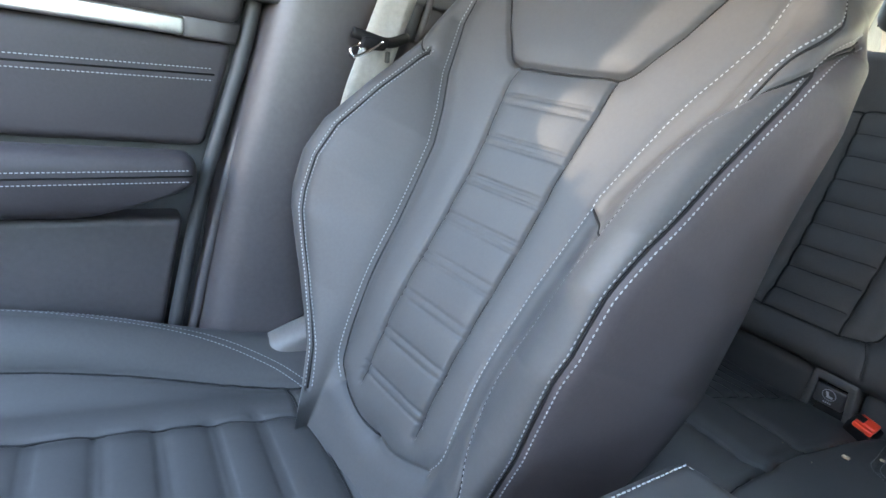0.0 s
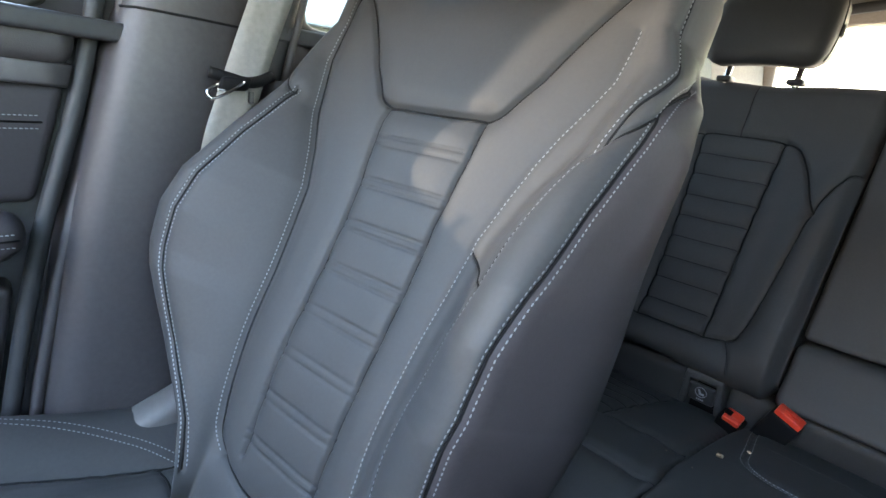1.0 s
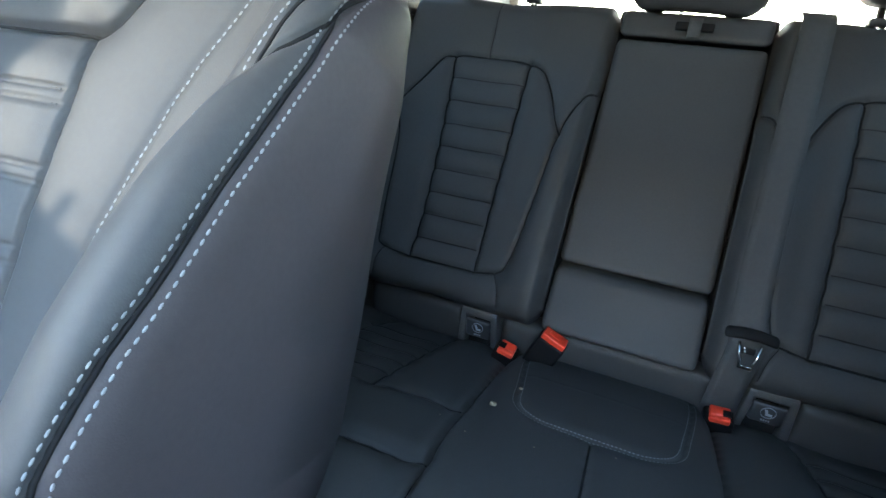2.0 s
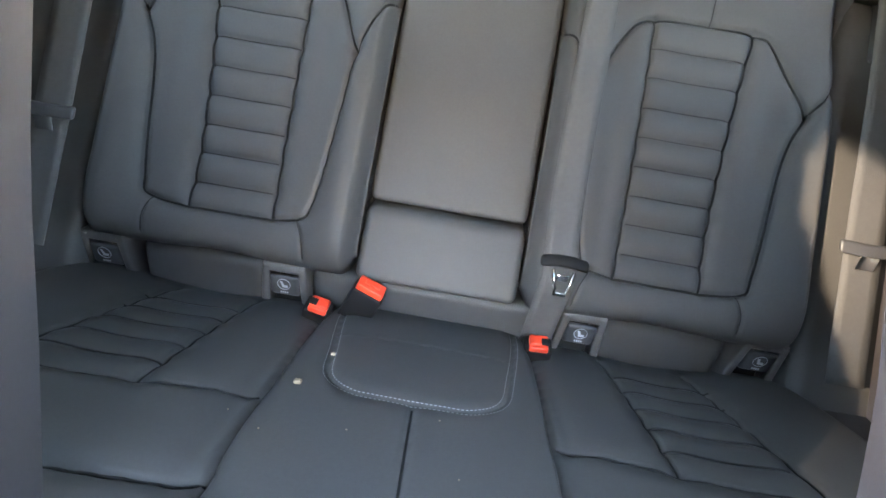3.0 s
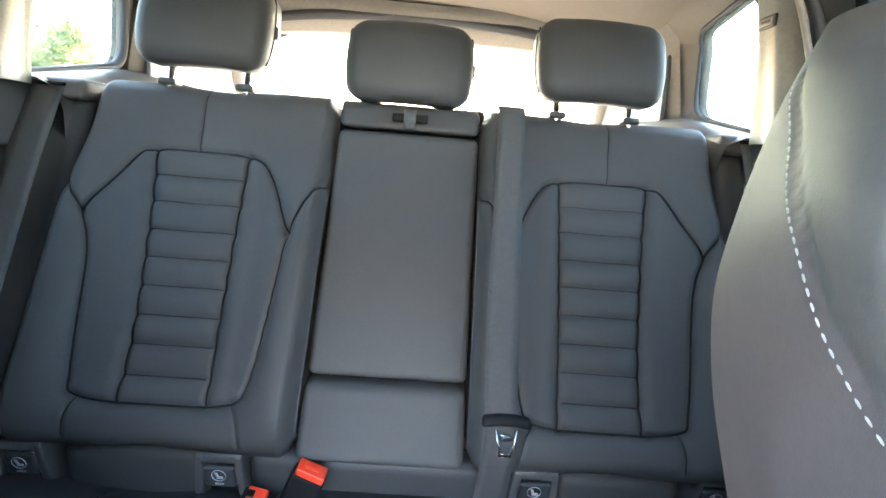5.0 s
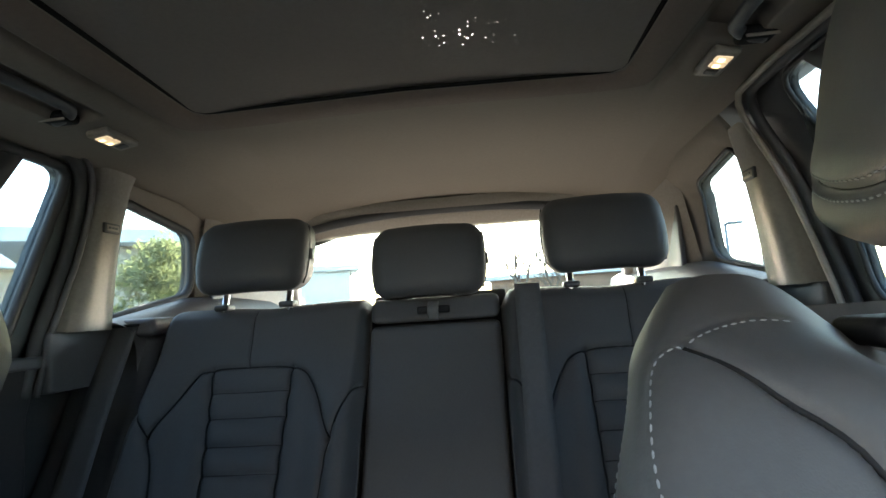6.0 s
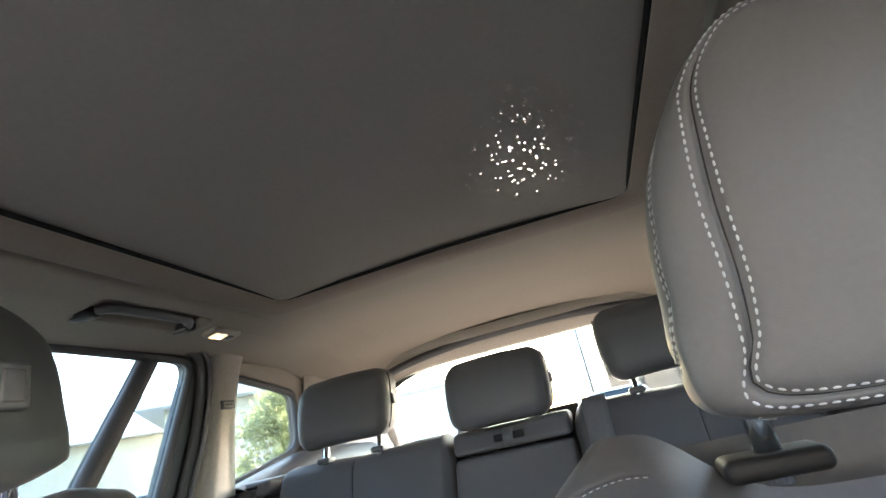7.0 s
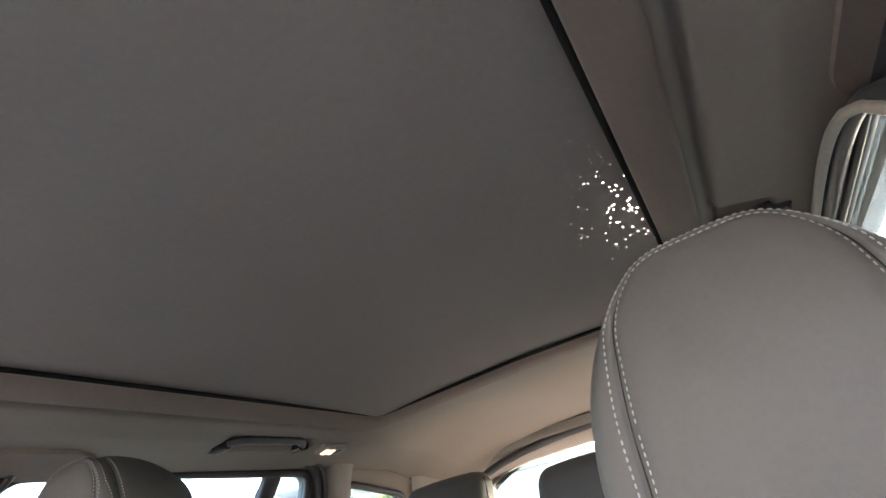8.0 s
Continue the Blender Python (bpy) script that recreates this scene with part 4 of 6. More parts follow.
# headrests
def rear_headrest(cx, cz, w, h, y0=2.215):
    hr = thing("rear_headrest", (cx, y0, 0.92), "black leather rear headrest on two chrome posts", "headrest", "rear headrests")

    def bend(x, y, z):
        f = 1 - 0.10 * max(0, -z / (h / 2)) ** 2 - 0.05 * max(0, z / (h / 2)) ** 2
        yy = y * (1 - 0.25 * (z / (h / 2)) ** 2) + 0.012 * (x / (w / 2)) ** 2 + z * 0.28
        return (cx + x * f, y0 + yy, cz + z + 0.004 * (1 - (x / (w / 2)) ** 2))

    pad = obj("pad", *rbox((w, 0.095, h), 0.030, 9, deform=bend), LEATHER, hr)
    for e in (-1, 1):
        x = cx + e * w * 0.29
        obj("post", *sweep([(x, y0 + 0.02, cz - h / 2 + 0.02), (x, y0 + 0.005, 0.93), (x, y0 + 0.0, 0.90)], ring(0.0062, 12), (1, 0, 0)), CHROME, hr, "chrome post")
        obj("post_socket", *rbox((0.03, 0.032, 0.012), 0.005, 4, (x, y0 + 0.003, 0.927)), PLASTIC, hr)
    # side seam
    for e in (-1, 1):
        q = []
        for a in np.linspace(-0.8, 0.8, 14):
            z = a * h / 2
            px, py, pz = bend(e * (w / 2 - 0.0), 0.0, z)
            q.append((px - e * 0.006 * abs(a) ** 6, py - 0.012, pz))
        obj("side_seam", *sweep(q, ring(0.0014, 6), (1, 0, 0)), SEAM, hr)
    obj("release_button", *rbox((0.008, 0.018, 0.022), 0.004, 4, (cx + w / 2 + 0.001, y0 + 0.01, cz)), PLASTIC, hr)
    return hr


rear_headrest(-0.352, 1.022, 0.224, 0.144)
rear_headrest(-0.008, 0.988, 0.218, 0.138)
rear_headrest(0.319, 1.017, 0.224, 0.142)


# ---- front seats ----
def seat_line(z):
    return 1.21 + (z - 0.442) * 0.45


Z0 = 0.36


def lerp(z, pairs):
    return np.interp(z, [a for a, _ in pairs], [b for _, b in pairs])


A_LINE = [(0.36, 0.095), (0.46, 0.097), (0.52, 0.104), (0.60, 0.111), (0.69, 0.124), (0.73, 0.142), (0.77, 0.166), (0.83, 0.186), (0.875, 0.182)]


SIDE_DEPTH = [(0.36, 0.125), (0.45, 0.12), (0.53, 0.10), (0.66, 0.045), (0.75, 0.012), (0.83, -0.012)]


def front_seat(cx, shift_y, yaw):
    """yaw: degrees by which the seat sits turned on its rails."""
    seat = thing("car_seat", (cx, 1.0 + shift_y, 0.05), "black leather sports front seat with raised bolsters and pale stitching", "seat", "front seats")
    turn = Matrix.Translation((cx, 1.29 + shift_y, 0)) @ Matrix.Rotation(radians(yaw), 4, "Z") @ Matrix.Translation((-cx, -1.29, 0))
    T3, T0 = np.array(turn.to_3x3()), np.array(turn.translation)
    put = lambda VF: (np.array(VF[0]) @ T3.T + T0, VF[1])
    Z1 = 0.875 if cx > 0 else 0.925  # this seat is set higher
    us = np.linspace(-1, 1, 321)
    tv = np.linspace(0, 1.16, 400)

    def fn(U, V):
        z = Z0 + (Z1 - Z0) * np.minimum(V, 1)
        k1 = np.clip((V - 1) / 0.16, 0, 1)
        roll = k1 * math.pi / 2
        Fw = lerp(z, A_LINE)
        Wb = lerp(z, [(0.36, 0.115), (0.44, 0.150), (0.50, 0.172), (0.58, 0.195), (0.66, 0.204), (0.72, 0.203), (0.78, 0.204), (0.84, 0.208), (0.875, 0.195)])
        far = (U * (1 if cx > 0 else -1)) > 0
        Wb = np.where(far, np.minimum(Wb, lerp(z, [(0.36, 0.085), (0.44, 0.116), (0.50, 0.155), (0.58, 0.195), (0.66, 0.25)])), Wb)
        Wc = lerp(z, [(0.36, 0.125), (0.44, 0.164), (0.50, 0.187), (0.58, 0.209), (0.66, 0.218), (0.72, 0.221), (0.80, 0.228), (0.84, 0.224), (0.875, 0.208)])
        Wc = np.where(far, np.minimum(Wc, lerp(z, [(0.36, 0.092), (0.44, 0.124), (0.50, 0.168), (0.58, 0.209), (0.66, 0.25)])), Wc)
        pB = lerp(z, [(0.36, 0.02), (0.44, 0.03), (0.50, 0.05), (0.56, 0.078), (0.62, 0.090), (0.66, 0.085), (0.72, 0.060), (0.78, 0.028), (0.84, 0.008), (0.875, 0.002)])
        pC = pB - lerp(z, [(0.36, 0.03), (0.60, 0.042), (0.72, 0.036), (0.80, 0.022), (0.875, 0.022)])
        a, sg = np.abs(U), np.sign(U)
        t1 = np.clip((a - 0.5) / 0.20, 0, 1)
        t2 = np.clip((a - 0.70) / 0.12, 0, 1)
        t3 = np.clip((a - 0.82) / 0.18, 0, 1)
        s = Fw * np.minimum(a, 0.5) / 0.5 + (Wb - Fw) * t1 + (Wc - Wb) * np.sin(t2 * math.pi / 2) + (0.012 if cx < 0 else 0.004) * np.sin(t3 * math.pi) - 0.012 * t3
        out = (U * (1 if cx > 0 else -1)) > 0
        s = s + out * ((0.012 if cx > 0 else 0.034) * t1 * np.exp(-(((z - 0.57) / (0.11 if cx > 0 else 0.13)) ** 2))) + ((0.016 * t1 - 0.014 * t3) * step01(z, 0.74, 0.84) * (~out) if cx > 0 else 0)
        p = 0.004 * np.minimum(a / 0.5, 1) ** 2 + pB * np.sin(t1 * math.pi / 2) ** 1.25 + (pC - pB) * (1 - np.cos(t2 * math.pi / 2)) - (pC + 0.115 + (lerp(z, SIDE_DEPTH) if cx < 0 else 0.036 * (1 - step01(z, 0.45, 0.74)))) * t3
        p = p + 0.010 * np.exp(-(((z - 0.52) / 0.09) ** 2)) * (1 - t1) * (a < 0.7)
        p = p - (0.072 * k1 if cx > 0 else 0.045 * (1 - np.cos(roll))) * (1 - t3)
        zz = z + (0.046 * k1 if cx > 0 else 0.035 * np.sin(roll))
        s = s - (1 - np.cos(roll)) * 0.035 * np.clip(a / 0.6, 0, 1)
        zz = zz - (0.043 if cx > 0 else 0.036) * step01(V, 0.90, 1.10) * np.exp(-((s / (0.137 if cx > 0 else 0.124)) ** 8))
        k = 1 / math.hypot(1, 0.45)
        P = np.stack([cx + s * sg, seat_line(z) - p * k, zz + p * 0.45 * k * (1 - k1 * 0.5)], -1)
        ker = np.exp(-(np.linspace(-2, 2, 13) ** 2))
        ker /= ker.sum()
        Q = P.copy()
        for c in range(3):
            pad = np.pad(P[..., c], ((0, 0), (6, 6)), mode="edge")
            Q[..., c] = np.stack([np.convolve(row, ker, "valid") for row in pad])
        Q[:, :8], Q[:, -8:] = P[:, :8], P[:, -8:]
        if cx > 0:
            soft = np.exp(-(np.linspace(-2, 2, 49) ** 2))
            soft /= soft.sum()
            rolled = np.pad(Q, ((24, 24), (0, 0), (0, 0)), mode="reflect", reflect_type="odd")
            rolled = sum(w * rolled[i : i + len(Q)] for i, w in enumerate(soft))
            blend = step01(V[:, :1], 0.72, 0.86)[..., None]
            Q = Q * (1 - blend) + rolled * blend
        return Q @ T3.T + T0

    sh = Sheet(us, tv, fn)
    vz = lambda z: (z - Z0) / (Z1 - Z0)
    u_of = lambda s, z: s / float(lerp(z, A_LINE)) * 0.5
    mp = lambda pts: [(u_of(s, z), vz(z)) for s, z in pts]
    # shoulder panel (U shape), insert, side seams
    upan = [(-0.19, 0.93), (-0.160, 0.905), (-0.122, 0.855), (-0.094, 0.815), (-0.074, 0.793), (-0.04, 0.789), (0, 0.7885), (0.04, 0.789), (0.074, 0.793), (0.094, 0.815), (0.122, 0.855), (0.160, 0.905), (0.19, 0.93)]
    if cx > 0:
        upan = [(-0.252, 0.900), (-0.215, 0.884), (-0.173, 0.858), (-0.157, 0.832), (-0.118, 0.803)] + upan[4:-4] + [(0.118, 0.803), (0.157, 0.832), (0.173, 0.858), (0.215, 0.884), (0.252, 0.900)]
    sh.seam(mp(upan), *((0.0028, 0.0026, 0.001, 0.010) if cx > 0 else (0.0055, 0.0028, 0.004, 0.014)))
    for e in (-1, 1):
        sh.seam(mp([(e * 0.063, 0.788), (e * 0.059, 0.72), (e * 0.055, 0.60), (e * 0.051, 0.44)]), 0.0055, 0.0022, 0.003, 0.012)
    levels = [0.7885, 0.753, 0.7105, 0.668, 0.6255, 0.583, 0.5405, 0.498, 0.456, 0.42]
    for z in levels[1:-1]:
        for dz in (-0.0042, 0.0042):
            sh.seam(mp([(-0.056, z + dz), (0.056, z + dz)]), 0.0018, 0.0013, curved=False)
        sh.seam(mp([(-0.048, z), (0.048, z)]), 0.0, 0.003, 0.0011, 0.012, curved=False)
    a_line = lambda e: [(e * 0.42, vz(0.425)), (e * 0.49, vz(0.45)), (e * 0.5, vz(0.52)), (e * 0.5, vz(0.60)), (e * 0.5, vz(0.68)), (e * 0.5, vz(0.76)), (e * 0.5, vz(0.83)), (e * 0.51, vz(0.875)), (e * 0.52, 1.10)]
    b_line = lambda e: [(e * 0.61, vz(0.40)), (e * 0.645, vz(0.45)), (e * 0.66, vz(0.54)), (e * 0.66, vz(0.64)), (e * 0.655, vz(0.71)), (e * 0.635, vz(0.755)), (e * 0.61, vz(0.785))]
    c_line = lambda e: [(e * 0.80, vz(0.38)), (e * 0.82, vz(0.45)), (e * 0.82, vz(0.6)), (e * 0.82, vz(0.72)), (e * 0.815, vz(0.82)), (e * 0.80, vz(0.89)), (e * 0.79, 1.10)]
    # the bolster towards the middle of the car is sewn along its own lines
    inner = -1 if cx > 0 else 1
    fine = {"r": 0.0004, "long": 0.0026, "pitch": 0.0042} if cx > 0 else {}
    IN_A = [(0.42, 0.425), (0.485, 0.447), (0.465, 0.485), (0.440, 0.524), (0.431, 0.608), (0.438, 0.682), (0.432, 0.73), (0.42, 0.769), (0.45, 0.807), (0.481, 0.854), (0.49, 0.872)]
    IN_B = [(0.70, 0.41), (0.66, 0.45), (0.585, 0.483), (0.535, 0.521), (0.535, 0.556), (0.565, 0.60), (0.60, 0.646), (0.603, 0.70), (0.61, 0.74), (0.625, 0.764)]
    IN_C = [(0.80, 0.40), (0.760, 0.475), (0.742, 0.53), (0.736, 0.581), (0.745, 0.633), (0.763, 0.676), (0.770, 0.723), (0.780, 0.79), (0.84, 0.837), (0.89, 0.858)]
    if cx > 0:
        IN_C = IN_C[:7] + [(0.80, 0.75), (0.834, 0.78), (0.847, 0.81), (0.850, 0.835), (0.868, 0.87)]
    IN_ROW = [(0.625, 0.764), (0.69, 0.80), (0.740, 0.832), (0.770, 0.865)] if cx > 0 else [(0.625, 0.764), (0.70, 0.805), (0.765, 0.832), (0.80, 0.865)]
    up = lambda pts: [(inner * u, vz(z)) for u, z in pts]
    row = up(IN_ROW) + ([(inner * u, v) for u, v in ((0.765, 1.02), (0.72, 1.05), (0.655, 1.072), (0.57, 1.086), (0.47, 1.09))] if cx > 0 else [(inner * 0.80, 1.06)])
    a_out, b_out, c_out = a_line, b_line, c_line
    a_line = lambda e: up(IN_A[:8] if cx > 0 else IN_A) if e == inner else a_out(e)
    b_line = lambda e: up(IN_B) if e == inner else b_out(e)
    c_line = lambda e: up(IN_C) + ([(inner * 0.86, 1.08)] if cx > 0 else []) if e == inner else c_out(e)
    for e in (-1, 1):
        near = e == inner
        sh.seam(a_line(e), 0.0018 if near else 0.0035, 0.0026, 0.002 if near else 0.004, 0.012)
        sh.seam([(e * 0.42, vz(0.425)), (e * 0.2, vz(0.412)), (0, vz(0.41))], 0.004, 0.003, 0.004, 0.014)
        sh.seam(b_line(e), 0.0026, 0.0026, 0.0015, 0.009)
        sh.seam(c_line(e), *((0.0012, 0.002, 0.0004, 0.010) if near and cx > 0 else (0.0024, 0.0024, 0.002, 0.010)))
        if near:
            sh.seam(row, *((0.002, 0.0024, 0.002, 0.010) if cx < 0 else (0.0006, 0.002, 0.0, 0.010)))
            sh.seam(up([(0.444, 0.679), (0.53, 0.665), (0.612, 0.652)]), 0.002, 0.0022)
            if cx < 0:
                sh.seam(up([(0.625, 0.765), (0.69, 0.780), (0.738, 0.790), (0.80, 0.812), (0.888, 0.856)]), 0.0035, 0.0026, 0.003, 0.010)
        else:
            sh.seam([(e * 0.60, vz(0.780)), (e * 0.66, vz(0.782)), (e * 0.74, vz(0.797)), (e * 0.84, vz(0.835))], 0.002, 0.0024, 0.002, 0.010)
    sh.press()
    skip = [tuple((a_line if cx < 0 else c_line)(inner)[0])] + ([tuple(row[0])] if cx > 0 else [])
    plain = [c for c in sh.seam_paths if tuple(c[0]) not in skip and (abs(c[0][1] - c[-1][1]) > 0.004 or abs(c[0][0]) + abs(c[-1][0]) > 0.7)]
    obj("seam_shade", *sh.shade_tube(plain, 0.0013), SEAM, seat)
    cu, cv = sh.cells(sh.U), sh.cells(sh.V)
    zc = Z0 + (Z1 - Z0) * np.minimum(cv, 1)
    sc = cu / 0.5 * lerp(zc, A_LINE)
    half = np.interp(zc, [0.44, 0.6, 0.72, 0.788], [0.051, 0.055, 0.059, 0.063])
    ins = (np.abs(sc) < half) & (zc > 0.425) & (zc < 0.7885) & (cv < 1)
    upm = (np.abs(sc) < np.interp(zc, [0.7885, 0.793, 0.815, 0.855, 0.905], [0.04, 0.074, 0.094, 0.122, 0.16])) & (zc >= 0.7885)
    near = np.sign(cu) == inner
    line_u = lambda pts, far: np.where(near, np.interp(zc, [z for _, z in pts], [u for u, _ in pts]), far)
    ua, ub, uc = line_u(IN_A, 0.5), line_u(IN_B + IN_ROW[1:], 0.66), line_u(IN_C, 0.82)
    ub = np.minimum(ub, uc - 0.02)
    au = np.abs(cu)
    bol = (au > np.maximum(ua, np.where(near, 0.40, 0.5))) & (au <= ub) & (zc < 0.785) & ~ins & ~upm
    band = (au > ub) & (au <= uc) & ~upm
    side = au > uc
    rest = ~ins & ~upm & ~bol & ~side & ~band
    for k in range(9):
        obj("rib_panel", *sh.piece(ins & (zc < levels[k]) & (zc >= levels[k + 1])), LEATHER, seat)
    obj("shoulder_panel", *sh.piece(upm), LEATHER, seat)
    for e in (-1, 1):
        bo = obj("bolster", *sh.piece(bol & (np.sign(cu) == e)), LEATHER, seat, "raised side bolster with double stitching")
        ba = obj("bolster_band", *sh.piece(band & (np.sign(cu) == e)), LEATHER, seat)
        obj("seat_side", *sh.piece(side & (np.sign(cu) == e)), LEATHER_SIDE, seat)
        if e == inner:
            st = [sh.stitches(b_line(e), shift=-e * 0.0045), sh.stitches(row, shift=e * 0.004, **fine)] + ([sh.stitches(a_line(e))] if cx < 0 else [])
        else:
            st = [sh.stitches(b_line(e), shift=0.0042), sh.stitches(b_line(e), shift=-0.0042), sh.stitches(a_line(e), shift=e * -0.0045)]
        tagged(obj("stitching", *join(*st), THREAD, bo, "pale thread stitching"), kind="stuff")
        st = [sh.stitches(c_line(e), shift=-e * 0.0048, **fine)] + ([] if cx > 0 and e == inner else [sh.stitches(c_line(e), shift=e * 0.0048)])
        tagged(obj("stitching", *join(*st), THREAD, ba, "pale thread stitching"), kind="stuff")
    cover = obj("back_cover", *sh.piece(rest), LEATHER, seat)
    tagged(obj("stitching", *sh.stitches([(0, 1.083), (0.2 * -inner, 1.083), (0.45 * -inner, 1.083), (0.6 * -inner, 1.078), (0.72 * -inner, 1.06)]), THREAD, cover, "pale thread stitching"), kind="stuff")
    dots = []
    for z in levels[1:-1]:
        for dz in (-0.0042, 0.0042):
            dots.append(sh.stitches(mp([(-0.055, z + dz), (0.055, z + dz)]), pitch=0.0034, long=0.002, r=0.0006, curved=False))
    tagged(obj("insert_stitching", *join(*dots), THREAD_DARK, seat), kind="stuff")
    # rear board closes the back from edge to edge
    rows = np.arange(0, len(tv), 8)
    fs = np.linspace(0, 1, 15)
    left, right = sh.base[rows, 0], sh.base[rows, -1]
    swell = T3 @ np.array([0, 1.0, 0])
    grid = left[:, None] * (1 - fs)[None, :, None] + right[:, None] * fs[None, :, None] + (0.028 * np.sin(fs * math.pi) ** 0.5 - 0.002)[None, :, None] * swell
    k = len(fs)
    quads = [(i * k + j, (i + 1) * k + j, (i + 1) * k + j + 1, i * k + j + 1) for i in range(len(rows) - 1) for j in range(k - 1)]
    obj("rear_board", grid.reshape(-1, 3), quads, PLASTIC, seat)

    # -- cushion --
    prof = [(0.70, 0.18), (0.675, 0.27), (0.69, 0.350), (0.74, 0.392), (0.82, 0.400), (0.95, 0.388), (1.08, 0.374), (1.20, 0.364), (1.28, 0.362)]

    def push(U, V, y, z):
        a = np.abs(U - cx)
        b = step01(a, 0.15, 0.225) * 0.076 * (0.42 + 0.58 * (1 - step01(y, 0.84, 1.2))) * step01(y, 0.68, 0.80)
        e = 0.262 - a
        b = b - 0.16 * (1 - np.clip(e / 0.028, 0, 1)) ** 3
        return b, 0 * U

    sc = path_sheet(np.linspace(cx - 0.262, cx + 0.262, 200), prof, push)
    wy = lambda y: v_of_y(sc, y)
    for e in (-1, 1):
        sc.seam([(cx + e * 0.104, wy(1.17)), (cx + e * 0.116, wy(1.0)), (cx + e * 0.120, wy(0.78))], 0.004, 0.003, 0.004, 0.014)
        sc.seam([(cx + e * 0.158, wy(1.18)), (cx + e * 0.179, wy(1.0)), (cx + e * 0.186, wy(0.78))], 0.005, 0.003, 0.006, 0.016)
        sc.seam([(cx + e * 0.104, wy(1.16)), (cx + e * 0.158, wy(1.16))], 0.003, 0.0026, curved=False)
    sc.seam([(cx - 0.106, wy(1.165)), (cx, wy(1.17)), (cx + 0.106, wy(1.165))], 0.003, 0.003, 0.003, 0.012)
    for y in (0.80, 0.852, 0.906, 0.96, 1.012, 1.062, 1.112):
        for d in (-0.004, 0.004):
            sc.seam([(cx - 0.114, wy(y + d)), (cx + 0.114, wy(y + d))], 0.0018, 0.0022, 0.0015, 0.012, curved=False)
    sc.press()
    obj("seam_shade", *sc.shade_tube(sc.seam_paths[:7]), SEAM, seat)
    cu2, cv2 = sc.cells(sc.U) - cx, sc.cells(sc.V)
    edge = np.interp(cv2, [wy(0.78), wy(1.0), wy(1.18)], [0.186, 0.179, 0.158])
    cushion = obj("seat_cushion", *sc.piece(np.abs(cu2) < edge), LEATHER, seat, "fluted leather seat cushion")
    for e in (-1, 1):
        bo = obj("cushion_bolster", *sc.piece((np.abs(cu2) >= edge) & (np.sign(cu2) == e)), LEATHER, seat)
        top = [(cx + e * 0.150, wy(1.20)), (cx + e * 0.19, wy(1.14)), (cx + e * 0.222, wy(1.05)), (cx + e * 0.236, wy(0.93)), (cx + e * 0.238, wy(0.78)), (cx + e * 0.235, wy(0.72))]
        tagged(obj("stitching", *join(sc.stitches(top, shift=0.0042), sc.stitches(top, shift=-0.0042)), THREAD, bo, "pale double stitching"), kind="stuff")
    obj("seat_base", *rbox((0.44, 0.5, 0.2), 0.03, 4, (cx, 0.98, 0.16)), PLASTIC, seat)
    obj("hinge_cover", *rbox((0.05, 0.17, 0.11), 0.02, 6, (cx - 0.225, 1.20, 0.368), deform=lambda x, y, z: (x, y, z + y * 0.42)), HINGE_GREY, seat, "grey plastic hinge cover")
    obj("hinge_cover", *rbox((0.05, 0.17, 0.11), 0.02, 6, (cx + 0.225, 1.20, 0.368), deform=lambda x, y, z: (x, y, z + y * 0.42)), HINGE_GREY, seat, "grey plastic hinge cover")
    # belt guide plate for the headrest posts
    for e in (-1, 1):
        obj("post_socket", *rbox((0.052, 0.034, 0.012), 0.0052, 6, ((cx - 0.38 + 0.36 if cx > 0 else -0.362) + e * 0.079, 1.460 + shift_y + (0.0 if cx > 0 else 0.012), 0.880 if cx > 0 else 0.934)), BUCKLE, seat)
    return seat


OUTER = [(-0.104, 0.912), (-0.113, 0.938), (-0.110, 0.965), (-0.105, 1.00), (-0.096, 1.03), (-0.082, 1.056), (-0.062, 1.081), (-0.036, 1.099)]
FACE = [(-0.088, 0.920), (-0.083, 0.940), (-0.079, 0.965), (-0.0765, 1.00), (-0.072, 1.033), (-0.066, 1.062), (-0.053, 1.083), (-0.034, 1.0965)]


def around(half, low, top):
    """Radius by angle of a closed outline, mirrored about its middle."""
    pts = half + [(0, top)] + [(-x, z) for x, z in half[::-1]] + [(0.05, low), (-0.05, low)]
    L = smooth_path(pts, 0.002, closed=True)
    a = np.arctan2(L[:, 1] - 1.0, L[:, 0])
    r = np.hypot(L[:, 0], L[:, 1] - 1.0)
    o = np.argsort(a)
    a, r = a[o], r[o]
    return lambda q: np.interp((q + math.pi) % (2 * math.pi) - math.pi, np.r_[a - 2 * math.pi, a, a + 2 * math.pi], np.r_[r, r, r])


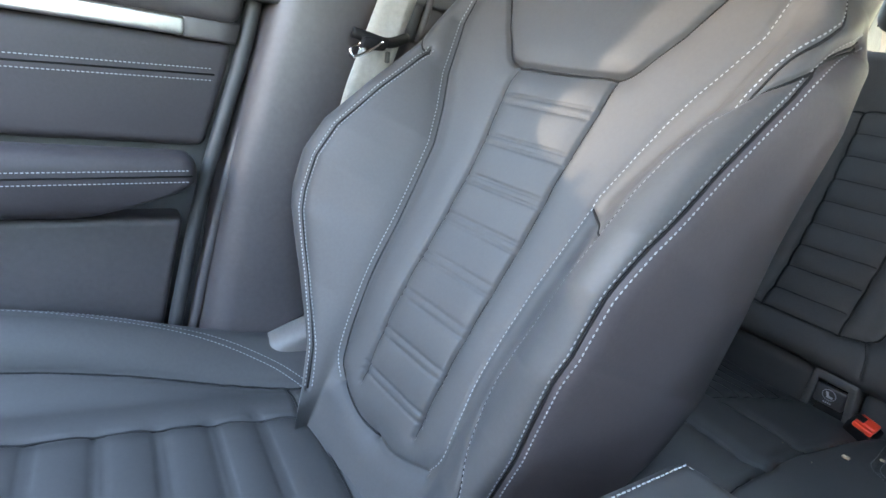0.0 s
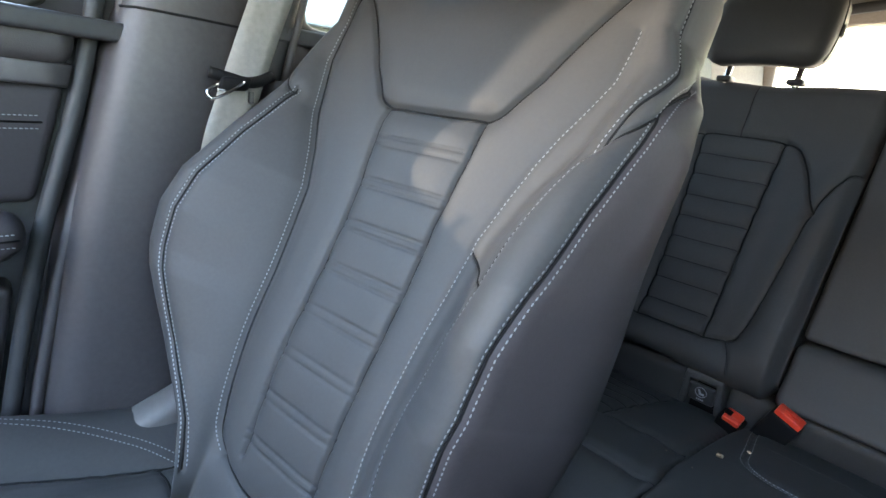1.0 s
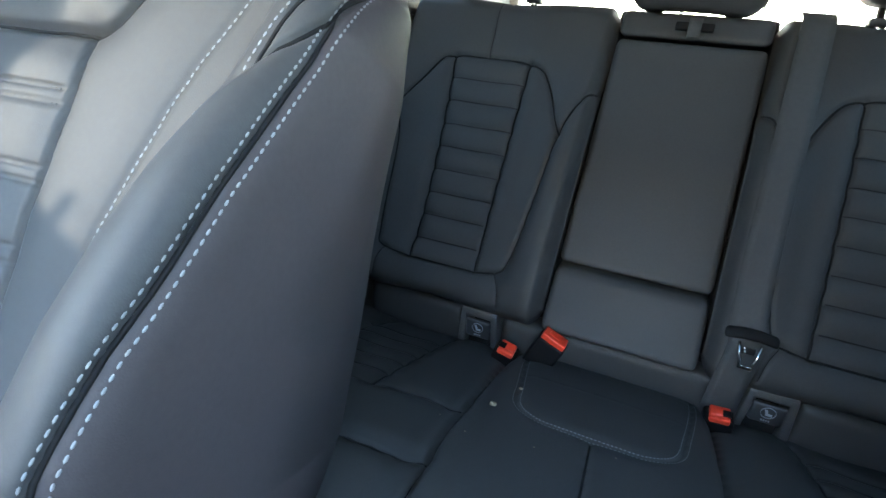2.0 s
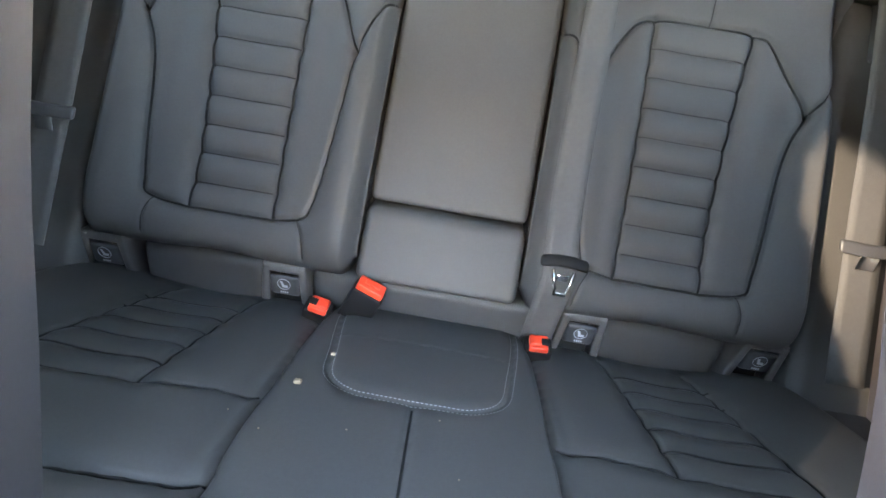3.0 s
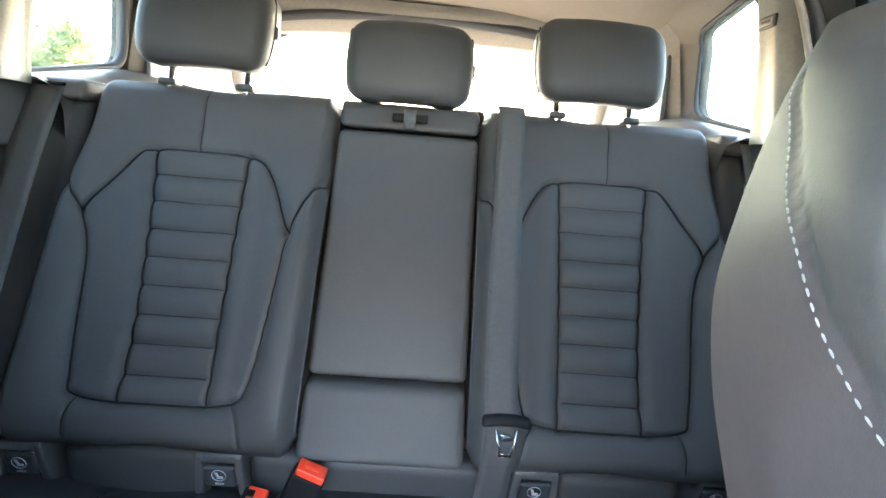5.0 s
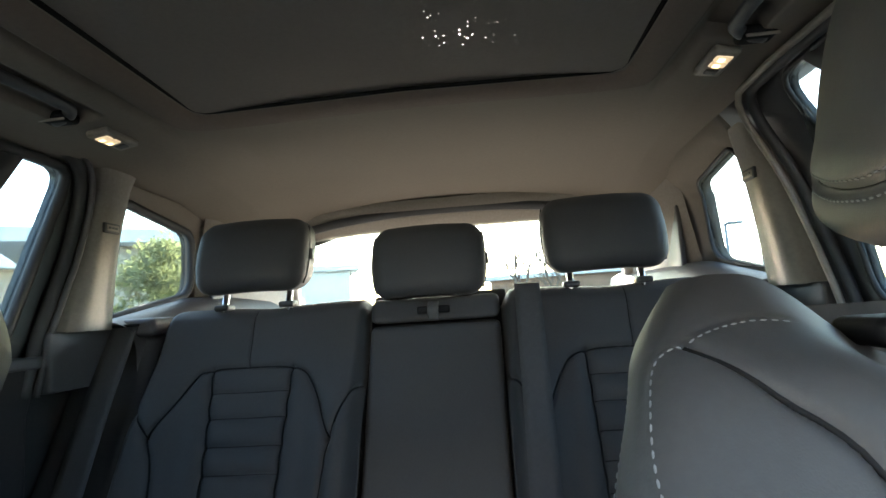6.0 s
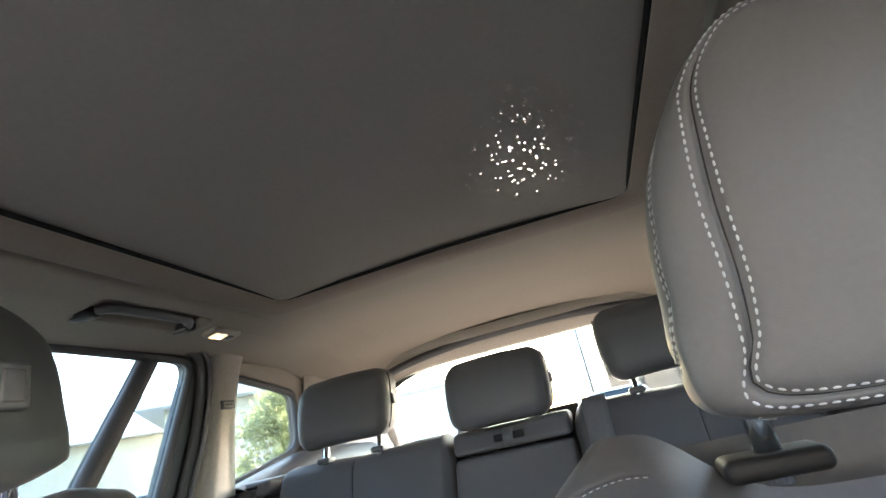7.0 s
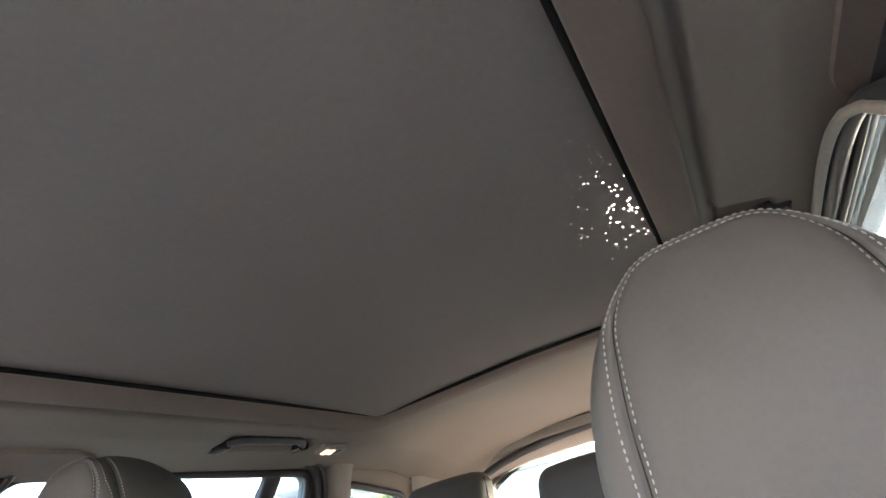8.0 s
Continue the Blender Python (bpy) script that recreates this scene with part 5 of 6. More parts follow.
def front_headrest(cx, cy, button, lift=0.0):
    """Face panel, a band round it and a rounded back; cy is the depth of the face's edge."""
    hr = thing("front_headrest", (cx, cy + 0.05, 0.9), "black leather front headrest with stitched face on chrome posts", "headrest", "front headrests")
    ro, rf = around(OUTER, 0.905, 1.1025), around(FACE, 0.9125, 1.0985)
    us = np.linspace(-math.pi, math.pi, 301)
    vs = np.unique(np.r_[np.linspace(0, 0.8, 12), np.linspace(0.8, 2.4, 70), np.linspace(2.4, 4, 30)])

    def fn(U, V):
        fo, ff = ro(U), rf(U)
        t1, t2, t3, t4 = (np.clip(V - k, 0, 1) for k in range(4))
        r = ff * t1 + (fo - ff) * np.sin(t2 * math.pi / 2) + 0.003 * np.sin(t3 * math.pi) - 0.030 * t3**2 - (fo - 0.030) * t4
        re = ff * np.minimum(V, 1)
        y = cy - 0.014 + 0.007 * ((re * np.cos(U) / 0.082) ** 2 + (re * np.sin(U) / 0.095) ** 2) + 0.0144 * (1 - np.cos(t2 * math.pi / 2)) + 0.118 * t3 + 0.018 * np.sin(t4 * math.pi / 2)
        x, z = r * np.cos(U), 1.0 + r * np.sin(U)
        return np.stack([cx + x, y + (z - 1.0) * 0.06, z + lift], -1)

    sh = Sheet(us, vs, fn)
    sh.flip = -1.0
    ringline = lambda v: [(q, v) for q in np.linspace(-math.pi, math.pi, 240)]
    # on one headrest the side seam turns rearward across each side, above a second row on the lower edge
    corner = [(0.30, 2.05), (0.39, 2.06), (0.46, 2.10), (0.50, 2.17), (0.525, 2.27), (0.535, 2.4), (0.53, 2.65), (0.51, 2.95)]
    dense = lambda pts: [(np.interp(s, range(len(pts)), [p[0] for p in pts]), np.interp(s, range(len(pts)), [p[1] for p in pts])) for s in np.linspace(0, len(pts) - 1, 60)]
    turned = [[(-math.pi + a, v) for a, v in dense(corner)], [(-a, v) for a, v in dense(corner)]]
    edge = [[(-math.pi + a, v) for a, v in dense([(0.80, 1.6), (0.80, 2.2), (0.78, 2.95)])], [(-a, v) for a, v in dense([(0.80, 1.6), (0.80, 2.2), (0.78, 2.95)])]]
    upper = [[(q, 2.05) for q in np.linspace(-math.pi, -math.pi + 0.30, 12)], [(q, 2.05) for q in np.linspace(-0.30, math.pi, 140)]]
    sh.seam(ringline(1.03)[::10] + [(math.pi, 1.03)], 0.0024, 0.0022, 0.0015, 0.008, curved=False)
    if cx > 0:
        for line in upper + turned:
            sh.seam(line[::4] + [line[-1]], 0.0025, 0.0022, 0.0015, 0.008, curved=False)
    else:
        sh.seam(ringline(2.05)[::10] + [(math.pi, 2.05)], 0.0025, 0.0022, 0.0015, 0.008, curved=False)
    sh.press()
    rim_stitch = lambda v: sh.stitches([(q, v(q)) for q in np.linspace(-math.pi, math.pi, 240)], curved=False)
    cv = sh.cells(sh.V)
    face = obj("face_panel", *sh.piece(cv < 1.03), LEATHER, hr)
    band = obj("side_band", *sh.piece((cv >= 1.03) & (cv < 2.05)), LEATHER, hr)
    obj("rear_cover", *sh.piece(cv >= 2.05), LEATHER, hr)
    obj("seam_shade", *sh.shade_tube(sh.seam_paths, 0.0006, 0.0002), SEAM, hr)
    if cx > 0:
        rows = [sh.stitches(line, shift=k * 0.0042, curved=False) for line in upper + turned for k in (-1, 1)] + [sh.stitches(line, shift=k * 0.003, curved=False) for line in edge for k in (-1, 1)]
        tagged(obj("stitching", *join(*rows), THREAD, band, "pale thread stitching"), kind="stuff")
    tagged(obj("stitching", *join(rim_stitch(lambda q: 1.03 - 0.0045 / rf(q)), rim_stitch(lambda q: 1.03 + 0.0045 / max(ro(q) - rf(q), 0.012))), THREAD, face, "pale thread stitching"), kind="stuff")
    if cx < 0:
        tagged(obj("stitching", *join(rim_stitch(lambda q: 2.05 + 0.0042 / 0.118), rim_stitch(lambda q: 2.05 - 0.0040 / max(ro(q) - rf(q), 0.012))), THREAD, band, "pale thread stitching"), kind="stuff")
    for e in (-1, 1):
        x = cx + e * 0.079
        obj("post", *sweep([(x, cy + 0.07, 0.95 + lift), (x, cy + 0.078, 0.92 + lift), (x, cy + 0.076, 0.87 + lift)], ring(0.0068, 16), (1, 0, 0)), CHROME, hr, "chrome post")
    rim = obj("release_button", *rbox((0.008, 0.030, 0.040), 0.0039, 5, (cx + button * 0.112, cy + 0.052, 0.992 + lift)), PLASTIC, hr, "oblong release button")
    obj("button_face", *rbox((0.006, 0.020, 0.029), 0.0028, 4, (cx + button * 0.1145, cy + 0.052, 0.992 + lift)), PLASTIC_SOFT, rim)
    return hr


front_seat(-0.365, 0.0, 6.5)
front_seat(0.38, 0.0, 0.0)
front_headrest(-0.362, 1.395, 1, 0.05)
front_headrest(0.36, 1.381, 1)


# ---- doors' inner cards ----
def end_y(z):
    return float(np.interp(z, [0.05, 0.40, 0.55, 0.61, 0.73, 0.79, 0.86], [0.98, 1.032, 1.058, 1.072, 1.104, 1.118, 1.13]))


def card(z0, z1, proud, y0, r, x_wall, sx, endf, n=5):
    h, w = z1 - z0, 0.05

    def bend(x, y, z):
        zz = (z0 + z1) / 2 + z
        f = (y + 0.5)
        yy = y0 + f * (endf(zz) - y0)
        return (sx * (x_wall - proud + w / 2 + x), yy, zz)

    return rbox((w, 1.0, h), r, n, deform=bend)


for sx, side in ((-1, "right"), (1, "left")):
    door = thing(f"door_front_{side}", (sx * 0.66, 0.6, 0.05), "dark front door card with stitched armrest and satin metal strip", "door", "front doors", kind="structure")
    obj("lower_panel", *card(0.06, 0.552, 0.012, 0.2, 0.012, 0.665, sx, end_y), PLASTIC_SOFT, door)
    arm = obj("armrest", *card(0.562, 0.640, 0.062, 0.2, 0.022, 0.665, sx, lambda z: end_y(0.61) - 0.004 - 8.0 * max(0, 0.60 - z) ** 1.0 * 0.35), DOOR_LEATHER, door, "padded leather door armrest")
    mid = obj("middle_panel", *card(0.642, 0.764, 0.018, 0.2, 0.012, 0.665, sx, end_y), DOOR_LEATHER, door, "stitched leather middle panel")
    obj("upper_pad", *card(0.782, 0.834, 0.03, 0.2, 0.018, 0.665, sx, end_y), PLASTIC_SOFT, door)
    obj("trim_strip", *card(0.764, 0.784, 0.026, 0.2, 0.004, 0.665, sx, lambda z: 1.058), ALU, door, "satin metal trim strip")
    obj("strip_end", *card(0.762, 0.786, 0.022, 1.05, 0.004, 0.665, sx, end_y), PLASTIC_SOFT, door)
    for zc, px, host in ((0.722, 0.6475, mid), (0.613, 0.6035, arm)):
        st = []
        for dz in (-0.0065, 0.0065):
            for y in np.arange(0.22, end_y(zc) - 0.016, 0.0042):
                z = zc + dz + (y - 1.0) * 0.045
                st.append(rbox((0.001, 0.0028, 0.0011), 0.0004, 2, (sx * (px - 0.0005), y, z)))
        tagged(obj("stitching", *join(*st), THREAD, host, "pale double stitching"), kind="stuff")
        obj("seam_line", *sweep([(sx * (px - 0.0002), 0.22, zc - 0.78 * 0.045), (sx * (px - 0.0002), end_y(zc) - 0.012, zc + (end_y(zc) - 1.012) * 0.045)], ring(0.0011, 6), (1, 0, 0)), SEAM, host)
    obj("lock_pin", *join(sweep([(sx * 0.645, 1.02, 0.82), (sx * 0.645, 1.02, 0.858)], ring(0.0035, 10), (1, 0, 0)), sweep([(sx * 0.645, 1.02, 0.832), (sx * 0.645, 1.02, 0.8355)], ring(0.011, 14), (1, 0, 0))), PLASTIC, door)
    # door edge seal beside the pillar
    path = smooth_path([(sx * 0.652, end_y(z) + 0.012, z) for z in (0.06, 0.3, 0.45, 0.6, 0.75, 0.86)], 0.02)
    obj("edge_seal", *sweep(path, ring(0.009, 8), (1, 0, 0)), RUBBER, door)
    path = smooth_path([(sx * 0.645, end_y(z) + 0.034, z) for z in (0.06, 0.3, 0.45, 0.6, 0.75, 0.86, 1.0)], 0.02)
    obj("edge_seal", *sweep(path, ring(0.0065, 8), (1, 0, 0)), PLASTIC_SOFT, door)

    rear = thing(f"door_rear_{side}", (sx * 0.66, 1.7, 0.05), "dark plain rear door card beside the bench", "door", "rear doors", kind="structure")
    obj("lower_panel", *card(0.06, 0.60, 0.02, 1.33, 0.014, 0.665, sx, lambda z: 2.03), PLASTIC_SOFT, rear)
    obj("upper_pad", *card(0.602, 0.862, 0.026, 1.33, 0.018, 0.665, sx, lambda z: 2.02 + 0.02 * (z > 0.8)), PLASTIC_SOFT, rear)
    obj("lock_pin", *sweep([(sx * 0.64, 1.93, 0.85), (sx * 0.64, 1.93, 0.885)], ring(0.004, 10), (1, 0, 0)), PLASTIC, rear)

    # fixed bolster between backrest and door, with the belt outlet on top
    bol = thing("side_bolster", (sx * 0.575, 2.05, 0.36), "dark leather side bolster between rear backrest and door", "side bolster", "side bolsters")

    def bend(x, y, z):
        zz = 0.59 + z
        return (sx * (0.612 + x), back_y(zz) + 0.045 + y + 0.012, zz)

    obj("pad", *rbox((0.155, 0.09, 0.60), 0.022, 6, deform=bend), LEATHER, bol)

    def bend2(x, y, z):
        return (sx * (0.592 + x), 2.225 + y + z * 0.3, 0.90 + z + 0.012 * (y < 0) * 0)

    cap = obj("belt_outlet_cap", *rbox((0.118, 0.11, 0.035), 0.012, 5, deform=bend2), PLASTIC_SOFT, bol, "grey plastic belt outlet cap")
    obj("outlet_slot", *rbox((0.056, 0.02, 0.006), 0.002, 3, (sx * 0.59, 2.175, 0.905)), SEAM, cap)

    # outer rear belt with its tongue
    bl = thing("seat_belt", (sx * 0.58, 2.18, 0.40), "black rear seat belt webbing hanging beside the backrest", "seat belt", "rear seat belts")
    pts = [(sx * 0.590, 2.205, 0.912), (sx * 0.590, 2.172, 0.902), (sx * 0.589, 2.14, 0.85), (sx * 0.587, 2.085, 0.75), (sx * 0.584, 2.01, 0.60), (sx * 0.583, 1.945, 0.47), (sx * 0.582, 1.905, 0.392)]
    obj("webbing", *sweep(smooth_path(pts, 0.012), flat(0.054, 0.0016), (1, 0, 0)), BELT, bl)
    tongue = obj("tongue", *rbox((0.072, 0.008, 0.017), 0.004, 4, (sx * 0.5835, 1.984, 0.565), deform=lambda x, y, z: (x, y + z * 0.5 + 0.004 * (abs(x) > 0.03), z)), PLASTIC, bl, "black moulded belt tongue")
    obj("tongue_metal", *rbox((0.026, 0.003, 0.02), 0.001, 2, (sx * 0.5835, 1.974, 0.549)), CHROME, tongue)

    # grab handle above the rear door: an arched grip between two splayed feet
    gh = thing("grab_handle", (sx * 0.5, 1.8, 1.2), "folded black plastic grab handle above the rear door", "grab handle", "grab handles")
    hx, hy = (0.0, 0.0) if sx < 0 else (-0.04, -0.03)
    zr = lambda x: float(np.interp(x - hx, [0.455, 0.507], [1.217, 1.203]))
    squeeze = lambda y: y if sx < 0 else 1.882 - (1.912 - y) * 0.88
    pts = [(sx * (x + hx), squeeze(y), zr(x + hx) + d) for x, y, d in ((0.512, 1.708, 0.004), (0.495, 1.714, 0), (0.474, 1.722, 0), (0.463, 1.742, -0.002), (0.460, 1.78, -0.003), (0.459, 1.82, -0.003), (0.461, 1.86, -0.002), (0.466, 1.889, 0), (0.482, 1.905, 0), (0.508, 1.912, 0.004))]
    obj("grip", *sweep(smooth_path(pts, 0.006), ring(0.0075, 14, 0.009), (0, 0, 1)), PLASTIC, gh)
    for y, d in ((1.713, -1), (1.908, 1)):
        x = 0.496 + hx
        foot = obj("foot", *rbox((0.044, 0.030, 0.016), 0.0065, 6, (sx * x, squeeze(y), zr(x) + 0.004)), BUCKLE, gh)
        obj("foot_edge", *rbox((0.040, 0.003, 0.004), 0.0014, 3, (sx * (x + 0.002), squeeze(y) - d * 0.013, zr(x) - 0.003)), PILLAR, foot, "pale edge of the handle foot")

    # courtesy lamp
    lp = thing("courtesy_lamp", (sx * 0.475, 1.985, 1.2), "small oblong reading lamp, lit warm, in a grey bezel", "lamp", "courtesy lamps")
    lx, ly = (0.475, 0.0) if sx < 0 else (0.437, -0.042)
    zt = roof_z(lx, 1.985) - 0.004
    lean = Matrix.Rotation(sx * radians(10), 4, "Y")
    obj("bezel", *rbox((0.036, 0.076, 0.012), 0.005, 5, (sx * lx, 1.988 + ly, zt), turn=lean), PILLAR, lp)
    obj("switch", *rbox((0.018, 0.016, 0.008), 0.003, 4, (sx * lx, 2.008 + ly, zt - 0.004), turn=lean), PLASTIC, lp)
    for y in (1.968, 1.985):
        lens = obj("lens", *rbox((0.022, 0.0155, 0.008), 0.003, 4, (sx * lx, y + ly, zt - 0.0045), turn=lean), LAMP_LENS, lp, "warm glowing lamp lens")
        obj("bulb", *rbox((0.0085, 0.0085, 0.003), 0.00145, 5, (sx * lx - 0.003, y + ly, zt - 0.0085), turn=lean), BULB, lens, "bright warm bulb")

# front belt on the right pillar (and its twin)
for sx in (-1, 1):
    fb = thing("seat_belt", (sx * 0.6, 1.25, 0.45), "front seat belt webbing coloured sunlit grey, hanging on the centre pillar", "seat belt", "front seat belts")
    pts = [(sx * 0.568, 1.345, 1.06), (sx * 0.585, 1.315, 0.94), (sx * 0.598, 1.288, 0.84), (sx * 0.603, 1.272, 0.78), (sx * 0.606, 1.250, 0.70), (sx * 0.614, 1.250, 0.60), (sx * 0.624, 1.27, 0.45)]
    path = smooth_path(pts, 0.012)
    n = len(path)
    sidev = np.stack([np.interp(np.arange(n), [0, n * 0.45, n * 0.75, n], [0.0, 0.05, sx * 0.45, sx * 0.6]), np.full(n, 1.0), np.full(n, 0.25)], 1)
    obj("webbing", *sweep(path, flat(0.047, 0.0016), sidev), BELT_LIT, fb)
    # moulded tongue: a winged plate on the webbing with a chrome loop
    wing = smooth_path([(sx * 0.592, 1.232, 0.797), (sx * 0.588, 1.250, 0.794), (sx * 0.586, 1.270, 0.791), (sx * 0.590, 1.288, 0.794), (sx * 0.597, 1.307, 0.802)], 0.004)
    tg = obj("tongue", *join(sweep(wing, ring(0.0045, 10, 0.0065), (1, 0, 0)), rbox((0.008, 0.034, 0.016), 0.0035, 4, (sx * 0.585, 1.258, 0.788), deform=lambda x, y, z: (x, y + z * 0.3, z + y * 0.1))), BUCKLE, fb, "black moulded belt tongue")
    lp = [(sx * 0.578, 1.264, 0.790), (sx * 0.574, 1.252, 0.782), (sx * 0.571, 1.236, 0.773), (sx * 0.571, 1.226, 0.770), (sx * 0.572, 1.223, 0.777), (sx * 0.575, 1.234, 0.785)]
    obj("tongue_metal", *sweep(smooth_path(lp, 0.003), flat(0.0075, 0.003), (1, 0, 0.2)), CHROME, tg, "chrome tongue loop")
    obj("tongue_metal", *rbox((0.002, 0.009, 0.003), 0.0008, 2, (sx * 0.572, 1.238, 0.780)), CHROME, tg)
    obj("stop_button", *rbox((0.006, 0.006, 0.014), 0.002, 3, (sx * 0.598, 1.283, 0.775)), PLASTIC, fb, "small plastic stop button")

# centre belt, lying over the left backrest and down to its buckle
cb = thing("seat_belt", (0.165, 2.2, 0.36), "black centre seat belt buckled across the rear backrest", "seat belt", "rear seat belts")
pts = [(0.172, 2.21, 0.934), (0.171, 2.178, 0.917), (0.170, 2.145, 0.86), (0.167, 2.079, 0.74), (0.163, 2.002, 0.60), (0.165, 1.951, 0.50), (0.168, 1.936, 0.47), (0.163, 1.934, 0.42), (0.160, 1.935, 0.385), (0.159, 1.94, 0.36)]
path = smooth_path(pts, 0.010)
obj("webbing", *sweep(path, flat(0.046, 0.0016), (1, 0, 0)), BELT, cb)
tg = obj("tongue", *rbox((0.068, 0.011, 0.014), 0.005, 5, (0.171, 1.936, 0.492), deform=lambda x, y, z: (x, y + z * 0.5, z - 4 * x * x)), BUCKLE, cb, "black moulded belt tongue")
fr = [(0.157, 1.930, 0.48), (0.159, 1.924, 0.465), (0.163, 1.921, 0.455), (0.163, 1.921, 0.447), (0.179, 1.921, 0.447), (0.179, 1.921, 0.455), (0.183, 1.924, 0.465), (0.185, 1.930, 0.48)]
obj("tongue_metal", *sweep(fr, flat(0.006, 0.0025), (0.0, -0.4, 1)), CHROME, tg, "steel tongue plate")
obj("tongue_metal", *rbox((0.016, 0.0025, 0.010), 0.001, 2, (0.171, 1.927, 0.470)), CHROME, tg)


def buckle(x, y, z, tall, lean_x, lean_y, kind):
    b = thing("belt_buckle", (x, y, z - tall), "black seat belt buckle with a red release button", "belt buckle", "belt buckles")
    turn = Euler((radians(lean_y), radians(lean_x), 0)).to_matrix().to_4x4()
    off = Vector((x, y, z))
    put = lambda VF: ([tuple(turn @ Vector(v) + off) for v in VF[0]], VF[1])
    obj("body", *put(rbox((0.040 if kind == "slot" else 0.046, 0.030, tall), 0.005, 5, (0, 0, -tall / 2 - 0.003))), BUCKLE, b)
    if kind == "slot":
        V, F = join(rbox((0.027, 0.018, 0.011), 0.003, 4, (0, 0, 0.001)), rbox((0.027, 0.007, 0.022), 0.0025, 4, (0, -0.0105, -0.008)))
        obj("slot", *put(rbox((0.011, 0.011, 0.004), 0.0012, 3, (0.0085 if x > 0 else -0.0085, -0.003, 0.0058))), BUCKLE, b, "black tongue slot")
    else:
        V, F = rbox((0.040, 0.025, 0.012), 0.0022, 4, (0, 0, 0.0))
    obj("release_button", *put((V, F)), RED, b, "red release button")
    if kind != "slot":
        obj("button_recess", *put(rbox((0.022, 0.010, 0.003), 0.001, 3, (0, 0.001, 0.0065))), RED, b)
    return b


buckle(-0.157, 1.908, 0.374, 0.06, 12, 18, "slot")
buckle(-0.088, 1.916, 0.409, 0.085, 22, 6, "plain")
buckle(0.158, 1.908, 0.374, 0.06, -4, 18, "slot")

# ---- centre console armrest between the front seats ----
con = thing("centre_console", (0, 1.1, 0), "dark console with a padded leather armrest lid between the front seats", "console")


def lid(x, y, z):
    return (x, 1.085 + y, 0.532 + z + 0.006 * (1 - (x / 0.11) ** 2))


lidob = obj("armrest_lid", *rbox((0.222, 0.43, 0.05), 0.02, 7, deform=lid), LEATHER, con, "padded leather lid")
st = []
for e in (-1, 1):
    for y in np.arange(0.90, 1.285, 0.0045):
        st.append(rbox((0.0011, 0.003, 0.001), 0.0004, 2, (e * 0.098, y, 0.5585)))
for x in np.arange(-0.095, 0.096, 0.0045):
    st.append(rbox((0.003, 0.0011, 0.001), 0.0004, 2, (x, 1.286, 0.5572)))
tagged(obj("stitching", *join(*st), THREAD, lidob, "pale thread stitching"), kind="stuff")
obj("body", *rbox((0.21, 1.1, 0.5), 0.02, 4, (0, 0.74, 0.25)), PLASTIC, con)

# ---- crumbs left on the bench ----
rng = random.Random(4)
for x, y, r in ((-0.1145, 1.684, 0.0031), (-0.098, 1.757, 0.002), (-0.05, 1.62, 0.0006), (-0.12, 1.60, 0.0006), (0.03, 1.66, 0.0006), (-0.16, 1.63, 0.0006), (0.05, 1.58, 0.0006)):
    V, F = rbox((2.4 * r, 2 * r, 1.3 * r), r * 0.6, 3)
    zc = 0.405 + (1.70 - y) * 0.2 + (0.0125 if abs(x) < 0.14 else 0.004)
    c = obj("crumb", [(v[0] * (1 + rng.uniform(-0.2, 0.2)) + x, v[1] * (1 + rng.uniform(-0.2, 0.2)) + y, v[2] + zc + r * 0.4) for v in V], F, CRUMB)
    tagged(c, "pale biscuit crumb lying on the leather bench", "crumb", "crumbs on the bench")


# ---- outside: a car park behind the car ----
GZ = -0.42


def foliage(name, colour):
    m = material(name, colour, 0.55, spread=0.3, mottle=1.5)
    nt = m.node_tree
    tr = nt.nodes.new("ShaderNodeBsdfTranslucent")
    tr.inputs[0].default_value = (*[min(1, c * 2.2) for c in colour], 1)
    mx = nt.nodes.new("ShaderNodeMixShader")
    mx.inputs[0].default_value = 0.5
    nt.links.new(nt.nodes["Principled BSDF"].outputs[0], mx.inputs[1])
    nt.links.new(tr.outputs[0], mx.inputs[2])
    nt.links.new(mx.outputs[0], nt.nodes["Material Output"].inputs[0])
    return m


ASPHALT = material("asphalt", (0.09, 0.088, 0.085), 0.9, grain=("noise", 60), bump=(0.5, 0.01), spread=0.2, mottle=0.6)
WALL_BEIGE = material("beige_render", (0.42, 0.36, 0.28), 0.9, grain=("noise", 40), bump=(0.3, 0.01), spread=0.1, mottle=0.8)
ROOF_METAL = material("grey_roof_sheet", (0.3, 0.31, 0.32), 0.55, grain=("noise", 8), bump=(0.1, 0.01), spread=0.08, mottle=0.5)
BRICK = material("brown_brick", (0.30, 0.18, 0.12), 0.9, grain=("noise", 14), bump=(0.5, 0.01), spread=0.25, mottle=2)
UNSEEN_CLADDING = material("dark_grey_cladding", (0.09, 0.088, 0.085), 0.7, grain=("noise", 12), bump=(0.2, 0.01), spread=0.12, mottle=0.7)
WHITE = material("white_fascia", (0.72, 0.72, 0.7), 0.6, spread=0.05, mottle=1)
BARK = material("grey_bark", (0.16, 0.12, 0.09), 0.95, grain=("noise", 60), bump=(0.8, 0.02), spread=0.2)
LEAF = foliage("green_leaves", (0.15, 0.15, 0.07))
WHITE_PAINT = material("white_car_paint", (0.7, 0.7, 0.7), 0.3, spread=0.03)
DARK_GLASS = material("dark_car_glass", (0.02, 0.022, 0.025), 0.08, spread=0.05)
POLE = material("grey_pole", (0.2, 0.2, 0.21), 0.5, 0.3, spread=0.1)

